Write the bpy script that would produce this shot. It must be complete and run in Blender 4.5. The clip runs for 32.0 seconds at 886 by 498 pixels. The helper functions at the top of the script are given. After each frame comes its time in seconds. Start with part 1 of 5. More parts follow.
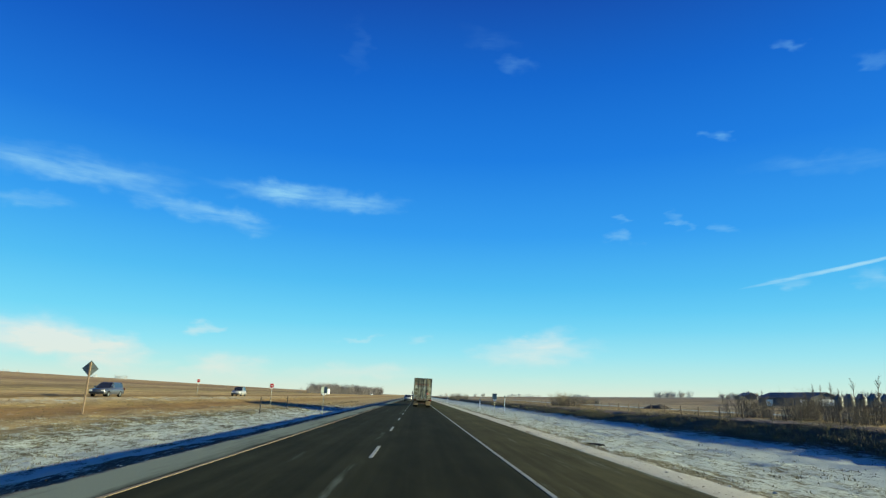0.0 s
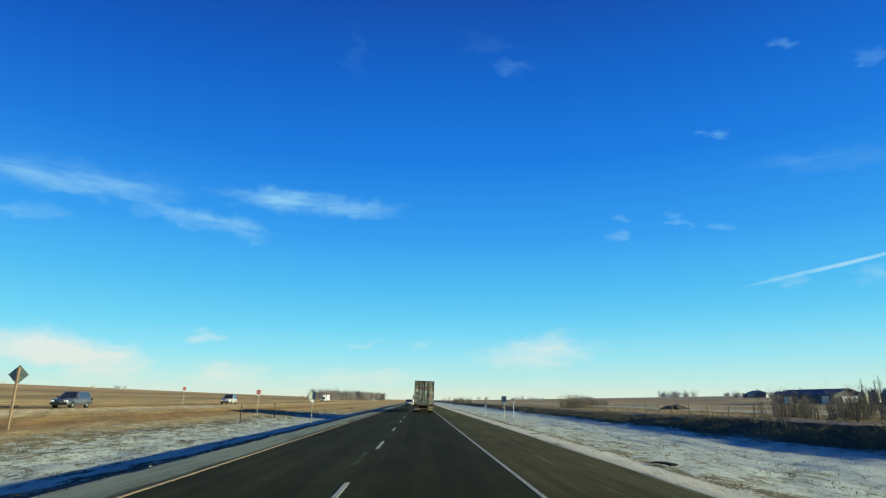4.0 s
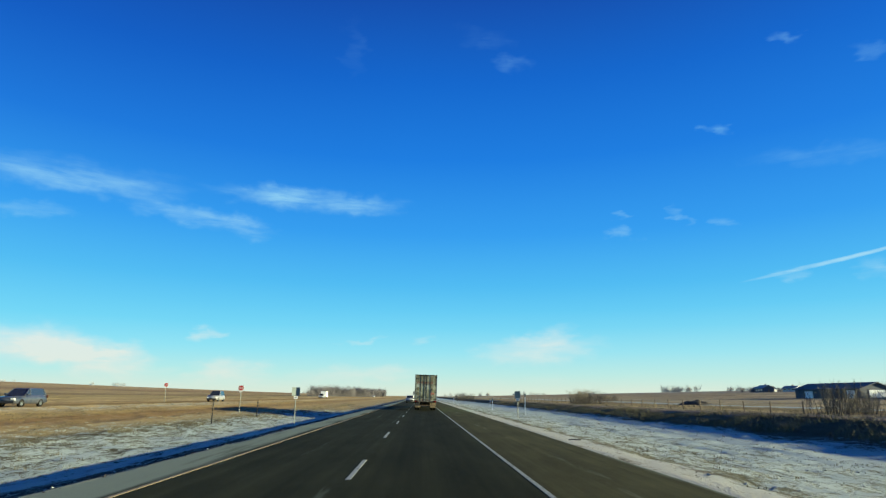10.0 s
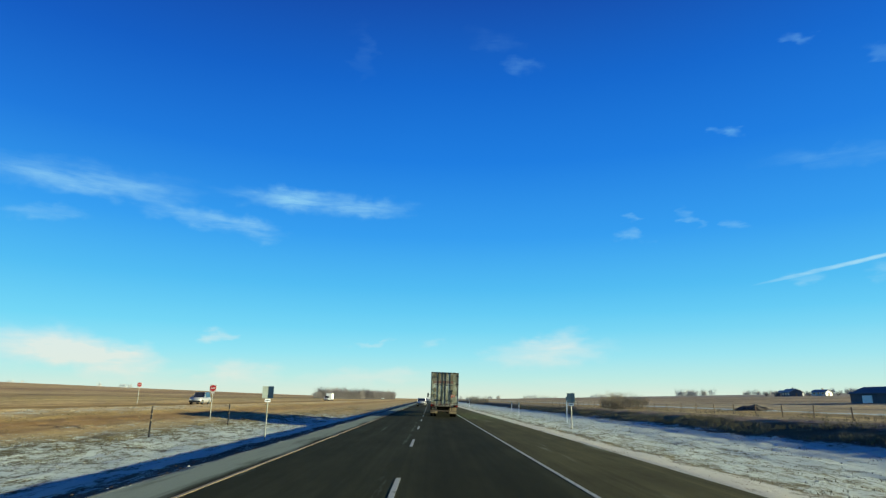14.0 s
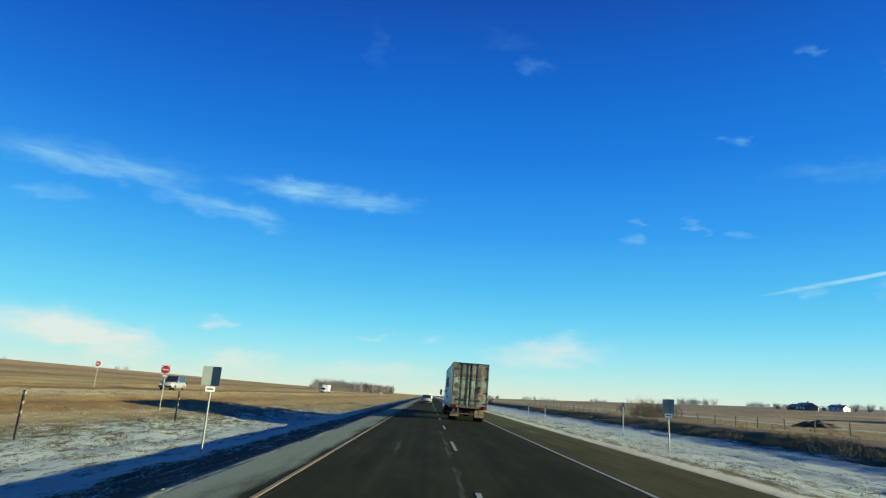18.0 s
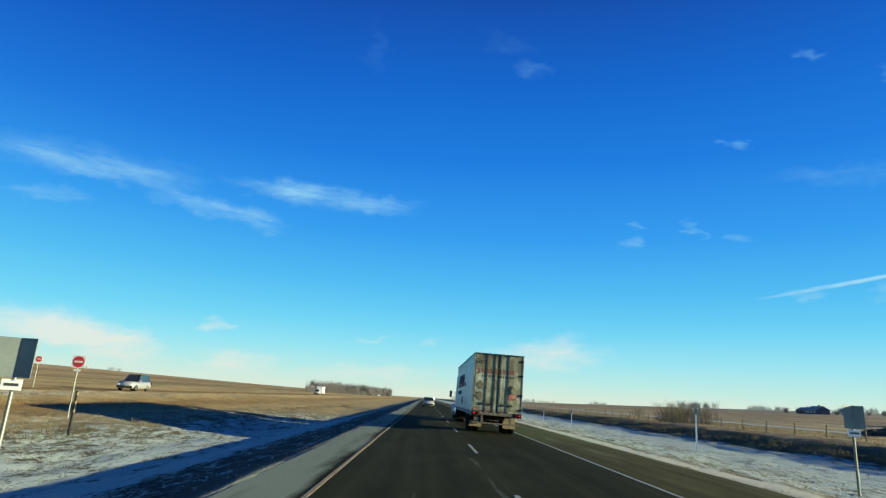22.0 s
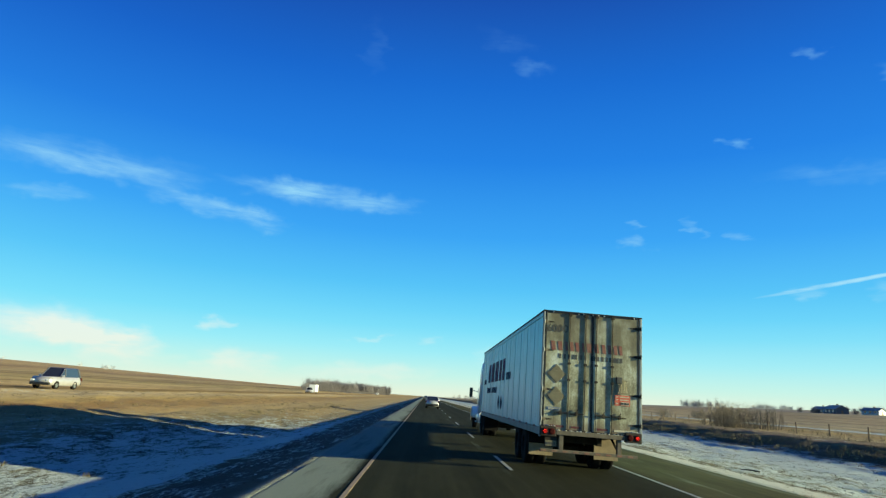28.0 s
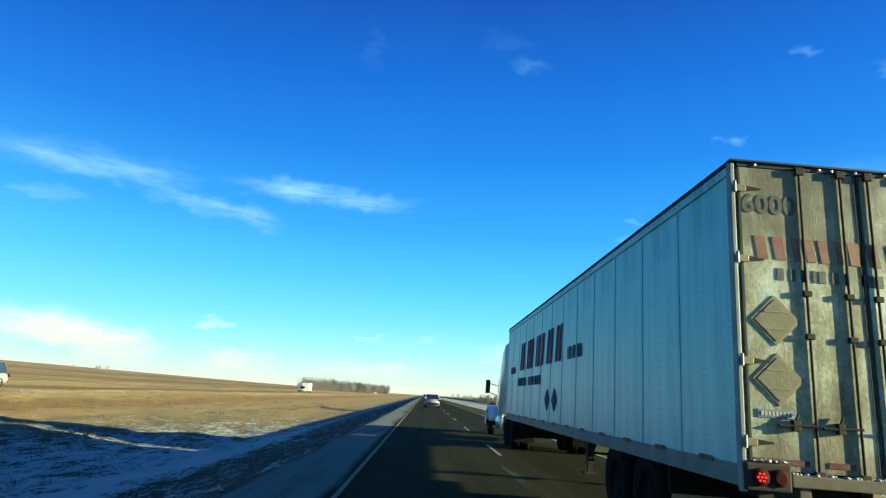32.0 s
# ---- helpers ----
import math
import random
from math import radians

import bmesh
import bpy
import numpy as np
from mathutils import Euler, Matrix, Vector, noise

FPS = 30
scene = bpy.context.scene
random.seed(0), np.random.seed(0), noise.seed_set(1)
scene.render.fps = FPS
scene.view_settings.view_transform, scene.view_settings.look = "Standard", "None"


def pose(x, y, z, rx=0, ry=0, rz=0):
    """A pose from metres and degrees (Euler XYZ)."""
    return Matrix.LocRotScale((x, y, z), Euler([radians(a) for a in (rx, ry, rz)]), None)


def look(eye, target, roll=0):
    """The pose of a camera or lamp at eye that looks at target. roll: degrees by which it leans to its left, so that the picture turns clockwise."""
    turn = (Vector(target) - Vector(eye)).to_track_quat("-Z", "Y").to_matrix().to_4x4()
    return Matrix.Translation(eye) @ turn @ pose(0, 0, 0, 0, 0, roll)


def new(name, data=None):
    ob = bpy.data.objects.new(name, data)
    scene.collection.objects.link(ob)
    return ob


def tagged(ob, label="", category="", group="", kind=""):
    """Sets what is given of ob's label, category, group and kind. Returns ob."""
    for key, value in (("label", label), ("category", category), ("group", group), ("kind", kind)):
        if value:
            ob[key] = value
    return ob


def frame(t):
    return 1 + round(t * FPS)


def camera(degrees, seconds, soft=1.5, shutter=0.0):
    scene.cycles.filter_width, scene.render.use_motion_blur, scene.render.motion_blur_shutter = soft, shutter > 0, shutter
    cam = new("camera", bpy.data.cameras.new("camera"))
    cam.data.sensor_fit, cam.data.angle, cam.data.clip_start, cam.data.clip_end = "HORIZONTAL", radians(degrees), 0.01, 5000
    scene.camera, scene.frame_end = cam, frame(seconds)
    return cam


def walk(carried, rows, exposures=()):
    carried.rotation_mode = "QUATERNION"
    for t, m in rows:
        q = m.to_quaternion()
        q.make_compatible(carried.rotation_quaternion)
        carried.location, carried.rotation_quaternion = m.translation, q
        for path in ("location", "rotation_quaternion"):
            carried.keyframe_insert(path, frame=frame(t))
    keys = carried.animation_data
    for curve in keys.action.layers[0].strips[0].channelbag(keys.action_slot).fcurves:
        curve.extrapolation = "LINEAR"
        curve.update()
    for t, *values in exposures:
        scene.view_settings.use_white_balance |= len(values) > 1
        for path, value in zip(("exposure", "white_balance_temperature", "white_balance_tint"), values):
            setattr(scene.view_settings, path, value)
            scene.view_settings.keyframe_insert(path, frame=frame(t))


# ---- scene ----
# Camera: a driver's view, overtaking a lorry on a dual carriageway.
cam = camera(73.7, 32.0, soft=1.3)
ROWS = [
    (0, 0.46, -88.27, 1.65, 103.98, -1.89, -2.47),
    (0.5, 0.44, -87.18, 1.64, 104.01, -1.27, -2.33),
    (1, 0.50, -86.07, 1.63, 104.46, -1.06, -2.40),
    (1.5, 0.58, -85.03, 1.62, 104.40, -0.99, -2.41),
    (2, 0.62, -84.14, 1.63, 104.34, -0.85, -2.38),
    (2.5, 0.64, -83.36, 1.65, 104.20, -0.73, -2.27),
    (3, 0.67, -82.56, 1.64, 104.27, -0.81, -2.19),
    (3.5, 0.70, -81.75, 1.64, 104.35, -0.83, -2.20),
    (5.5, 0.80, -78.42, 1.62, 104.26, -0.82, -2.20),
    (6, 0.89, -78.29, 1.63, 104.18, -0.74, -2.04),
    (6.5, 0.81, -78.18, 1.62, 104.11, -0.77, -1.98),
    (7, 0.73, -78.03, 1.63, 104.15, -0.80, -2.00),
    (7.5, 0.67, -77.68, 1.63, 104.17, -0.94, -2.03),
    (8, 0.66, -77.12, 1.63, 104.33, -0.83, -2.04),
    (8.5, 0.67, -76.30, 1.62, 103.96, -0.61, -2.06),
    (9, 0.66, -75.18, 1.64, 104.03, -1.06, -2.18),
    (9.5, 0.68, -73.78, 1.62, 103.98, -1.06, -2.17),
    (10, 0.71, -72.20, 1.62, 103.99, -0.59, -2.09),
    (10.5, 0.70, -70.48, 1.61, 104.00, -0.65, -2.07),
    (11, 0.73, -68.69, 1.63, 104.07, -0.70, -1.91),
    (11.5, 0.72, -66.71, 1.63, 104.14, -0.72, -1.85),
    (12, 0.63, -64.50, 1.65, 104.02, -0.77, -1.74),
    (12.5, 0.51, -62.27, 1.62, 104.09, -0.78, -1.57),
    (13, 0.42, -60.36, 1.66, 104.17, -0.89, -1.33),
    (13.5, 0.18, -58.78, 1.64, 104.14, -0.89, -1.25),
    (14, -0.05, -57.37, 1.64, 104.23, -0.82, -1.21),
    (14.5, -0.29, -56.02, 1.62, 104.21, -0.89, -1.22),
    (16.5, -1.36, -50.54, 1.64, 103.94, -2.32, -1.11),
    (17, -1.48, -48.02, 1.69, 103.96, -2.74, -1.12),
    (17.5, -1.52, -45.56, 1.67, 104.06, -3.23, -1.25),
    (18, -1.68, -43.43, 1.66, 103.98, -3.41, -1.44),
    (18.5, -1.88, -41.93, 1.68, 104.02, -3.34, -1.45),
    (19, -2.11, -40.68, 1.67, 104.23, -3.53, -1.46),
    (19.5, -2.18, -38.98, 1.66, 103.98, -3.60, -1.49),
    (20, -2.23, -37.40, 1.66, 104.08, -3.55, -1.59),
    (20.5, -2.34, -35.94, 1.65, 104.11, -3.45, -1.70),
    (21, -2.46, -34.50, 1.59, 104.01, -3.35, -1.74),
    (21.5, -2.46, -32.98, 1.62, 104.21, -3.66, -1.73),
    (22, -2.43, -31.56, 1.63, 104.21, -3.54, -1.65),
    (22.5, -2.44, -30.20, 1.70, 104.20, -3.55, -1.66),
    (23, -2.52, -29.37, 1.57, 104.20, -3.41, -1.63),
    (23.5, -2.50, -27.46, 1.66, 104.06, -3.40, -1.66),
    (24, -2.56, -26.04, 1.70, 104.23, -3.42, -1.60),
    (24.5, -2.69, -24.79, 1.70, 104.11, -3.63, -1.75),
    (25, -2.82, -23.78, 1.64, 104.05, -3.58, -1.82),
    (25.5, -2.85, -22.14, 1.63, 104.09, -3.53, -1.80),
    (27.5, -3.01, -17.02, 1.69, 104.11, -3.31, -1.63),
    (28, -2.98, -15.56, 1.69, 104.08, -3.54, -1.70),
    (28.5, -3.04, -14.45, 1.66, 104.01, -3.53, -1.64),
    (29, -3.07, -13.30, 1.63, 104.05, -3.48, -1.62),
    (29.5, -3.08, -12.07, 1.64, 104.23, -3.57, -1.57),
    (30, -3.08, -10.82, 1.62, 103.94, -3.39, -1.52),
    (30.5, -3.11, -9.62, 1.60, 104.01, -3.37, -1.69),
    (31, -3.14, -8.44, 1.59, 104.13, -3.34, -1.85),
    (31.5, -3.17, -7.28, 1.56, 103.99, -3.37, -1.84),
    (32, -2.97, -5.62, 1.57, 103.98, -3.28, -1.80),
]
walk(cam, [(t, pose(x, y, z, rx, ry, rz)) for t, x, y, z, rx, ry, rz in ROWS], exposures=[(0, 1.45, 6500, 10), (25, 1.45, 6560, 10), (28, 1.58, 6750, 8), (32, 1.84, 6900, 4)])

# ---------------------------------------------------------------- light
SUN_AZ, SUN_EL = 100.0, 9.3          # degrees clockwise from the road's direction, and above the horizon


def srgb(h, k=1.0):
    h = h.lstrip("#")
    out = []
    for n in (0, 2, 4):
        c = int(h[n:n + 2], 16) / 255
        out.append((c / 12.92 if c <= 0.04045 else ((c + 0.055) / 1.055) ** 2.4) * k)
    return (*out, 1.0)


class Nodes:
    """Short hand for a node tree."""

    def __init__(self, tree):
        self.t = tree
        tree.nodes.clear()

    def add(self, kind):
        return self.t.nodes.new(kind)

    def put(self, socket, value):
        if isinstance(value, bpy.types.NodeSocket):
            self.t.links.new(value, socket)
        else:
            socket.default_value = value

    def math(self, op, a, b=0.0, clamp=False):
        n = self.add("ShaderNodeMath")
        n.operation, n.use_clamp = op, clamp
        self.put(n.inputs[0], a)
        self.put(n.inputs[1], b)
        return n.outputs[0]

    def ramp(self, fac, stops, mode="LINEAR"):
        n = self.add("ShaderNodeValToRGB")
        n.color_ramp.interpolation = mode
        e = n.color_ramp.elements
        while len(e) < len(stops):
            e.new(0.5)
        for el, (p, c) in zip(e, sorted(stops, key=lambda q: q[0])):
            el.position = p
            el.color = c if isinstance(c, tuple) else (c, c, c, 1)
        self.put(n.inputs[0], fac)
        return n.outputs[0]

    def noise(self, vec, scale, detail=4.0, rough=0.55, dist=0.0):
        n = self.add("ShaderNodeTexNoise")
        if vec is not None:
            self.put(n.inputs["Vector"], vec)
        for k, v in (("Scale", scale), ("Detail", detail), ("Roughness", rough), ("Distortion", dist)):
            n.inputs[k].default_value = v
        return n.outputs["Fac"]

    def stretch(self, vec, s):
        n = self.add("ShaderNodeMapping")
        self.put(n.inputs["Vector"], vec)
        n.inputs["Scale"].default_value = s
        return n.outputs[0]

    def mix(self, f, a, b, blend="MIX"):
        n = self.add("ShaderNodeMix")
        n.data_type, n.blend_type = "RGBA", blend
        self.put(n.inputs[0], f)
        self.put(n.inputs[6], a)
        self.put(n.inputs[7], b)
        return n.outputs[2]


# (azimuth, elevation, half length, half height, tilt, density) of each wisp of cloud, in degrees
CLOUDS = [
    (-31.0, 17.1, 7.8, 0.95, 3, 0.54), (-32, 17.9, 8.0, 1.0, 4, 0.3), (-22.0, 15.6, 5.4, 0.95, -6, 0.62), (-17.3, 15.0, 3.0, 0.9, -5, 0.56),
    (-11.6, 18.1, 8.2, 1.05, -1, 0.55), (-14, 18.4, 3.2, 0.85, -1, 0.5), (-6.4, 18.0, 3.5, 0.7, -2, 0.3), (-34.5, 14.3, 3.0, 0.6, 8, 0.4),
    (-28.0, 2.7, 4.6, 1.5, -7, 0.8), (-31.6, 3.7, 4.2, 1.5, -6, 0.75), (-37.5, 3.4, 4.5, 2.0, 0, 0.4), (-17.6, 1.9, 3.2, 1.2, 4, 0.6), (-19.5, 5.1, 1.4, 0.5, 0, 0.5),
    (11.0, 4.3, 5.6, 1.3, 4, 0.55), (12.0, 5.6, 2.6, 1.0, 8, 0.4), (19.4, 14.9, 1.6, 0.55, -8, 0.5), (19.1, 16.6, 0.7, 0.4, -12, 0.35),
    (24.8, 16.1, 1.3, 0.5, -48, 0.35), (28.5, 15.3, 1.0, 0.45, -12, 0.4), (28.6, 23.4, 1.1, 0.45, -10, 0.5), (35.6, 29.5, 1.2, 0.35, -12, 0.32),
    (9.1, 31.2, 2.0, 0.6, -7, 0.22), (6.2, 33.6, 3.0, 1.0, -9, 0.12), (37, 19.6, 6.0, 0.8, -6, 0.2),
    (38.8, 10.2, 1.4, 0.7, -8, 0.4), (41, 26.7, 1.2, 0.6, -18, 0.3), (-5.4, 5.0, 2.0, 0.25, 10, 0.3), (0.1, 5.2, 1.3, 0.4, 0, 0.3),
    (-5.5, 2.0, 6.0, 0.8, 3, 0.4), (-8, 32.5, 1.0, 2.4, 6, 0.07), (33, 10.2, 1.2, 0.5, 0, 0.3),
]

world = bpy.data.worlds.new("world")
scene.world = world
world.use_nodes = True
w = Nodes(world.node_tree)
coord = w.add("ShaderNodeTexCoord").outputs["Generated"]
xyz = w.add("ShaderNodeSeparateXYZ")
w.put(xyz.inputs[0], coord)
el = w.math("MULTIPLY", w.math("ARCSINE", xyz.outputs[2]), 57.2958)
az = w.math("MULTIPLY", w.math("ARCTAN2", xyz.outputs[0], xyz.outputs[1]), 57.2958)
sky = w.add("ShaderNodeTexSky")
sky.sky_type, sky.sun_disc = "NISHITA", False
sky.sun_elevation, sky.sun_rotation = radians(SUN_EL), radians(SUN_AZ)
sky.dust_density, sky.ozone_density = 0.6, 3.0
up = w.math("DIVIDE", el, 90.0, clamp=True)
deep = w.ramp(up, [(0.0, srgb("#e0efdd")), (0.008, srgb("#d5f0e4")), (0.022, srgb("#b9f0ee")), (0.045, srgb("#92e8fa")), (0.07, srgb("#72dafb")), (0.115, srgb("#51c0f8")),
                   (0.17, srgb("#34a1f5")), (0.25, srgb("#1b80e6")), (0.33, srgb("#1069d2")), (0.41, srgb("#1250b2")), (0.55, srgb("#162f8c")), (1.0, srgb("#201e68"))])
side = w.math("MULTIPLY", w.math("DIVIDE", w.math("ADD", az, 40.0), 80.0, clamp=True), 0.25)
warm = w.mix(w.math("MULTIPLY", side, w.math("SUBTRACT", 1.0, w.math("DIVIDE", el, 8.0, clamp=True))), deep, srgb("#f0eecb"))
deeper = w.math("MULTIPLY", w.math("DIVIDE", w.math("SUBTRACT", -2.0, az), 40.0, clamp=True), w.math("DIVIDE", w.math("SUBTRACT", el, 16.0), 14.0, clamp=True))
warm = w.mix(w.math("MULTIPLY", deeper, 0.85), warm, w.mix(1.0, warm, (0.72, 0.70, 0.84, 1), "MULTIPLY"))
thin = w.noise(w.stretch(coord, (1.0, 1.0, 5.0)), 8.0, 5.0, 0.5, 0.4)
fibre = w.noise(w.stretch(coord, (1.2, 1.2, 9.0)), 22.0, 5.0, 0.56, 0.7)
shift = w.math("MULTIPLY", w.math("SUBTRACT", w.noise(w.stretch(coord, (1.0, 1.0, 3.0)), 26.0, 3.0, 0.5), 0.5), 5.0)
lift = w.math("MULTIPLY", w.math("SUBTRACT", w.noise(w.stretch(coord, (1.0, 1.0, 1.6)), 28.0, 3.0, 0.5), 0.5), 1.9)
trail_u = w.math("DIVIDE", w.math("SUBTRACT", az, 35.5), 6.6)
trail_v = w.math("DIVIDE", w.math("SUBTRACT", w.math("SUBTRACT", w.math("ADD", el, w.math("MULTIPLY", lift, 0.10)), 10.9), w.math("MULTIPLY", trail_u, 1.05)), 0.21)
trail_r = w.math("ADD", w.math("MULTIPLY", trail_u, trail_u), w.math("MULTIPLY", trail_v, trail_v))
total = w.math("MULTIPLY", w.math("SUBTRACT", 1.0, trail_r, clamp=True), w.math("ADD", 1.3, w.math("MULTIPLY", trail_u, 0.5)))
az, high = w.math("ADD", az, shift), w.math("ADD", el, lift)
for a0, e0, hw, hh, tilt, dense in CLOUDS:
    c, s = math.cos(radians(tilt)), math.sin(radians(tilt))
    da, de = w.math("SUBTRACT", az, a0), w.math("SUBTRACT", high, e0)
    u = w.math("ADD", w.math("MULTIPLY", da, c / hw), w.math("MULTIPLY", de, s / hw))
    v = w.math("ADD", w.math("MULTIPLY", da, -s / hh), w.math("MULTIPLY", de, c / hh))
    r = w.math("ADD", w.math("POWER", w.math("ABSOLUTE", u), 2.0), w.math("POWER", w.math("ABSOLUTE", v), 2.0))
    m = w.math("MULTIPLY", w.math("POWER", w.math("SUBTRACT", 1.0, w.math("MULTIPLY", r, 0.55), clamp=True), 2.0), dense)
    total = m if total is None else w.math("ADD", total, m)
wisps = w.math("MULTIPLY", w.math("SUBTRACT", w.math("ADD", w.math("MULTIPLY", thin, 1.5), w.math("MULTIPLY", fibre, 0.7)), 0.62, clamp=True), 1.25)
cover = w.math("MULTIPLY", total, w.math("ADD", w.math("ADD", 0.05, w.math("MULTIPLY", w.math("SUBTRACT", 1.0, w.math("DIVIDE", el, 9.0, clamp=True)), 0.65)), w.math("MULTIPLY", wisps, 1.05)), clamp=True)
haze = w.math("MULTIPLY", w.noise(w.stretch(coord, (1.5, 1.5, 6.0)), 5.0, 5.0, 0.6, 0.3), w.math("SUBTRACT", 1.0, w.math("DIVIDE", el, 9.0, clamp=True)))
cover = w.math("MAXIMUM", cover, w.math("MULTIPLY", w.math("SUBTRACT", haze, 0.42, clamp=True), 0.9))
lit = w.ramp(up, [(0.0, srgb("#e6f0e2")), (0.06, srgb("#e0f0ee")), (0.12, srgb("#aee4fa")), (0.25, srgb("#80cbf8")), (0.45, srgb("#7ab8f4"))])
clouded = w.mix(cover, warm, lit)
blend = w.mix(0.006, clouded, sky.outputs[0])
back = w.add("ShaderNodeBackground")
w.put(back.inputs[0], blend)
back.inputs[1].default_value = 0.344
w.put(w.add("ShaderNodeOutputWorld").inputs[0], back.outputs[0])

sun = new("sun", bpy.data.lights.new("sun", "SUN"))
sun.data.energy, sun.data.angle, sun.data.color = 5.0, radians(0.6), (0.945, 0.915, 0.565)
a, e = radians(SUN_AZ), radians(SUN_EL)
sun.matrix_world = look((0, 0, 50), (-math.sin(a) * math.cos(e) * 50, -math.cos(a) * math.cos(e) * 50, 50 - math.sin(e) * 50))

# ---------------------------------------------------------------- materials


def material(name, make=None, color=(0.5, 0.5, 0.5, 1), rough=0.6, metal=0.0, grain=0.0, scale=8.0, bump=0.0, bscale=40.0, spec=0.4, coat=0.0, dirt=None, dirt_amount=0.0):
    """A Principled material: colour broken up at two scales, dirt in its own noise, fine relief."""
    m = bpy.data.materials.new(name)
    m.use_nodes = True
    n = Nodes(m.node_tree)
    b = n.add("ShaderNodeBsdfPrincipled")
    n.put(n.add("ShaderNodeOutputMaterial").inputs[0], b.outputs[0])
    pos = n.add("ShaderNodeTexCoord").outputs["Object"]
    col = color
    if grain:
        f1, f2 = n.noise(pos, scale), n.noise(pos, scale * 9.3, 3.0)
        f = n.math("ADD", n.math("MULTIPLY", f1, 0.65), n.math("MULTIPLY", f2, 0.35))
        lo = tuple(c * (1 - grain) for c in color[:3]) + (1,)
        hi = tuple(min(1, c * (1 + grain)) for c in color[:3]) + (1,)
        col = n.ramp(f, [(0.3, lo), (0.7, hi)])
    if dirt:
        f = n.math("MULTIPLY", n.ramp(n.noise(pos, scale * 0.6, 6.0, 0.65), [(0.35, 0.0), (0.7, 1.0)]), dirt_amount)
        col = n.mix(f, col, dirt)
    n.put(b.inputs["Base Color"], col)
    b.inputs["Roughness"].default_value, b.inputs["Metallic"].default_value = rough, metal
    b.inputs["Specular IOR Level"].default_value, b.inputs["Coat Weight"].default_value = spec, coat
    if bump:
        k = n.add("ShaderNodeBump")
        k.inputs["Strength"].default_value, k.inputs["Distance"].default_value = 0.6, bump
        n.put(k.inputs["Height"], n.noise(pos, bscale, 4.0))
        n.put(b.inputs["Normal"], k.outputs[0])
    if make:
        make(n, b, pos)
    return m


def band_ramp(n, x, x0, x1, stops):
    if len(stops) > 20:
        k = len(stops) // 2
        mid = stops[k][0]
        return n.mix(n.math("GREATER_THAN", x, mid), band_ramp(n, x, x0, mid, stops[:k + 1]), band_ramp(n, x, mid, x1, stops[k:]))
    f = n.math("DIVIDE", n.math("SUBTRACT", x, x0), x1 - x0, clamp=True)
    return n.ramp(f, [((p - x0) / (x1 - x0), c) for p, c in stops])


GOLD, TAN, STUBBLE = (0.43, 0.30, 0.125, 1), (0.325, 0.25, 0.14, 1), (0.285, 0.175, 0.070, 1)
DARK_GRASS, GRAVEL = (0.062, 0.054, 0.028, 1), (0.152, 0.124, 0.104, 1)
SNOW, FROST = (0.415, 0.475, 0.45, 1), (0.235, 0.26, 0.235, 1)


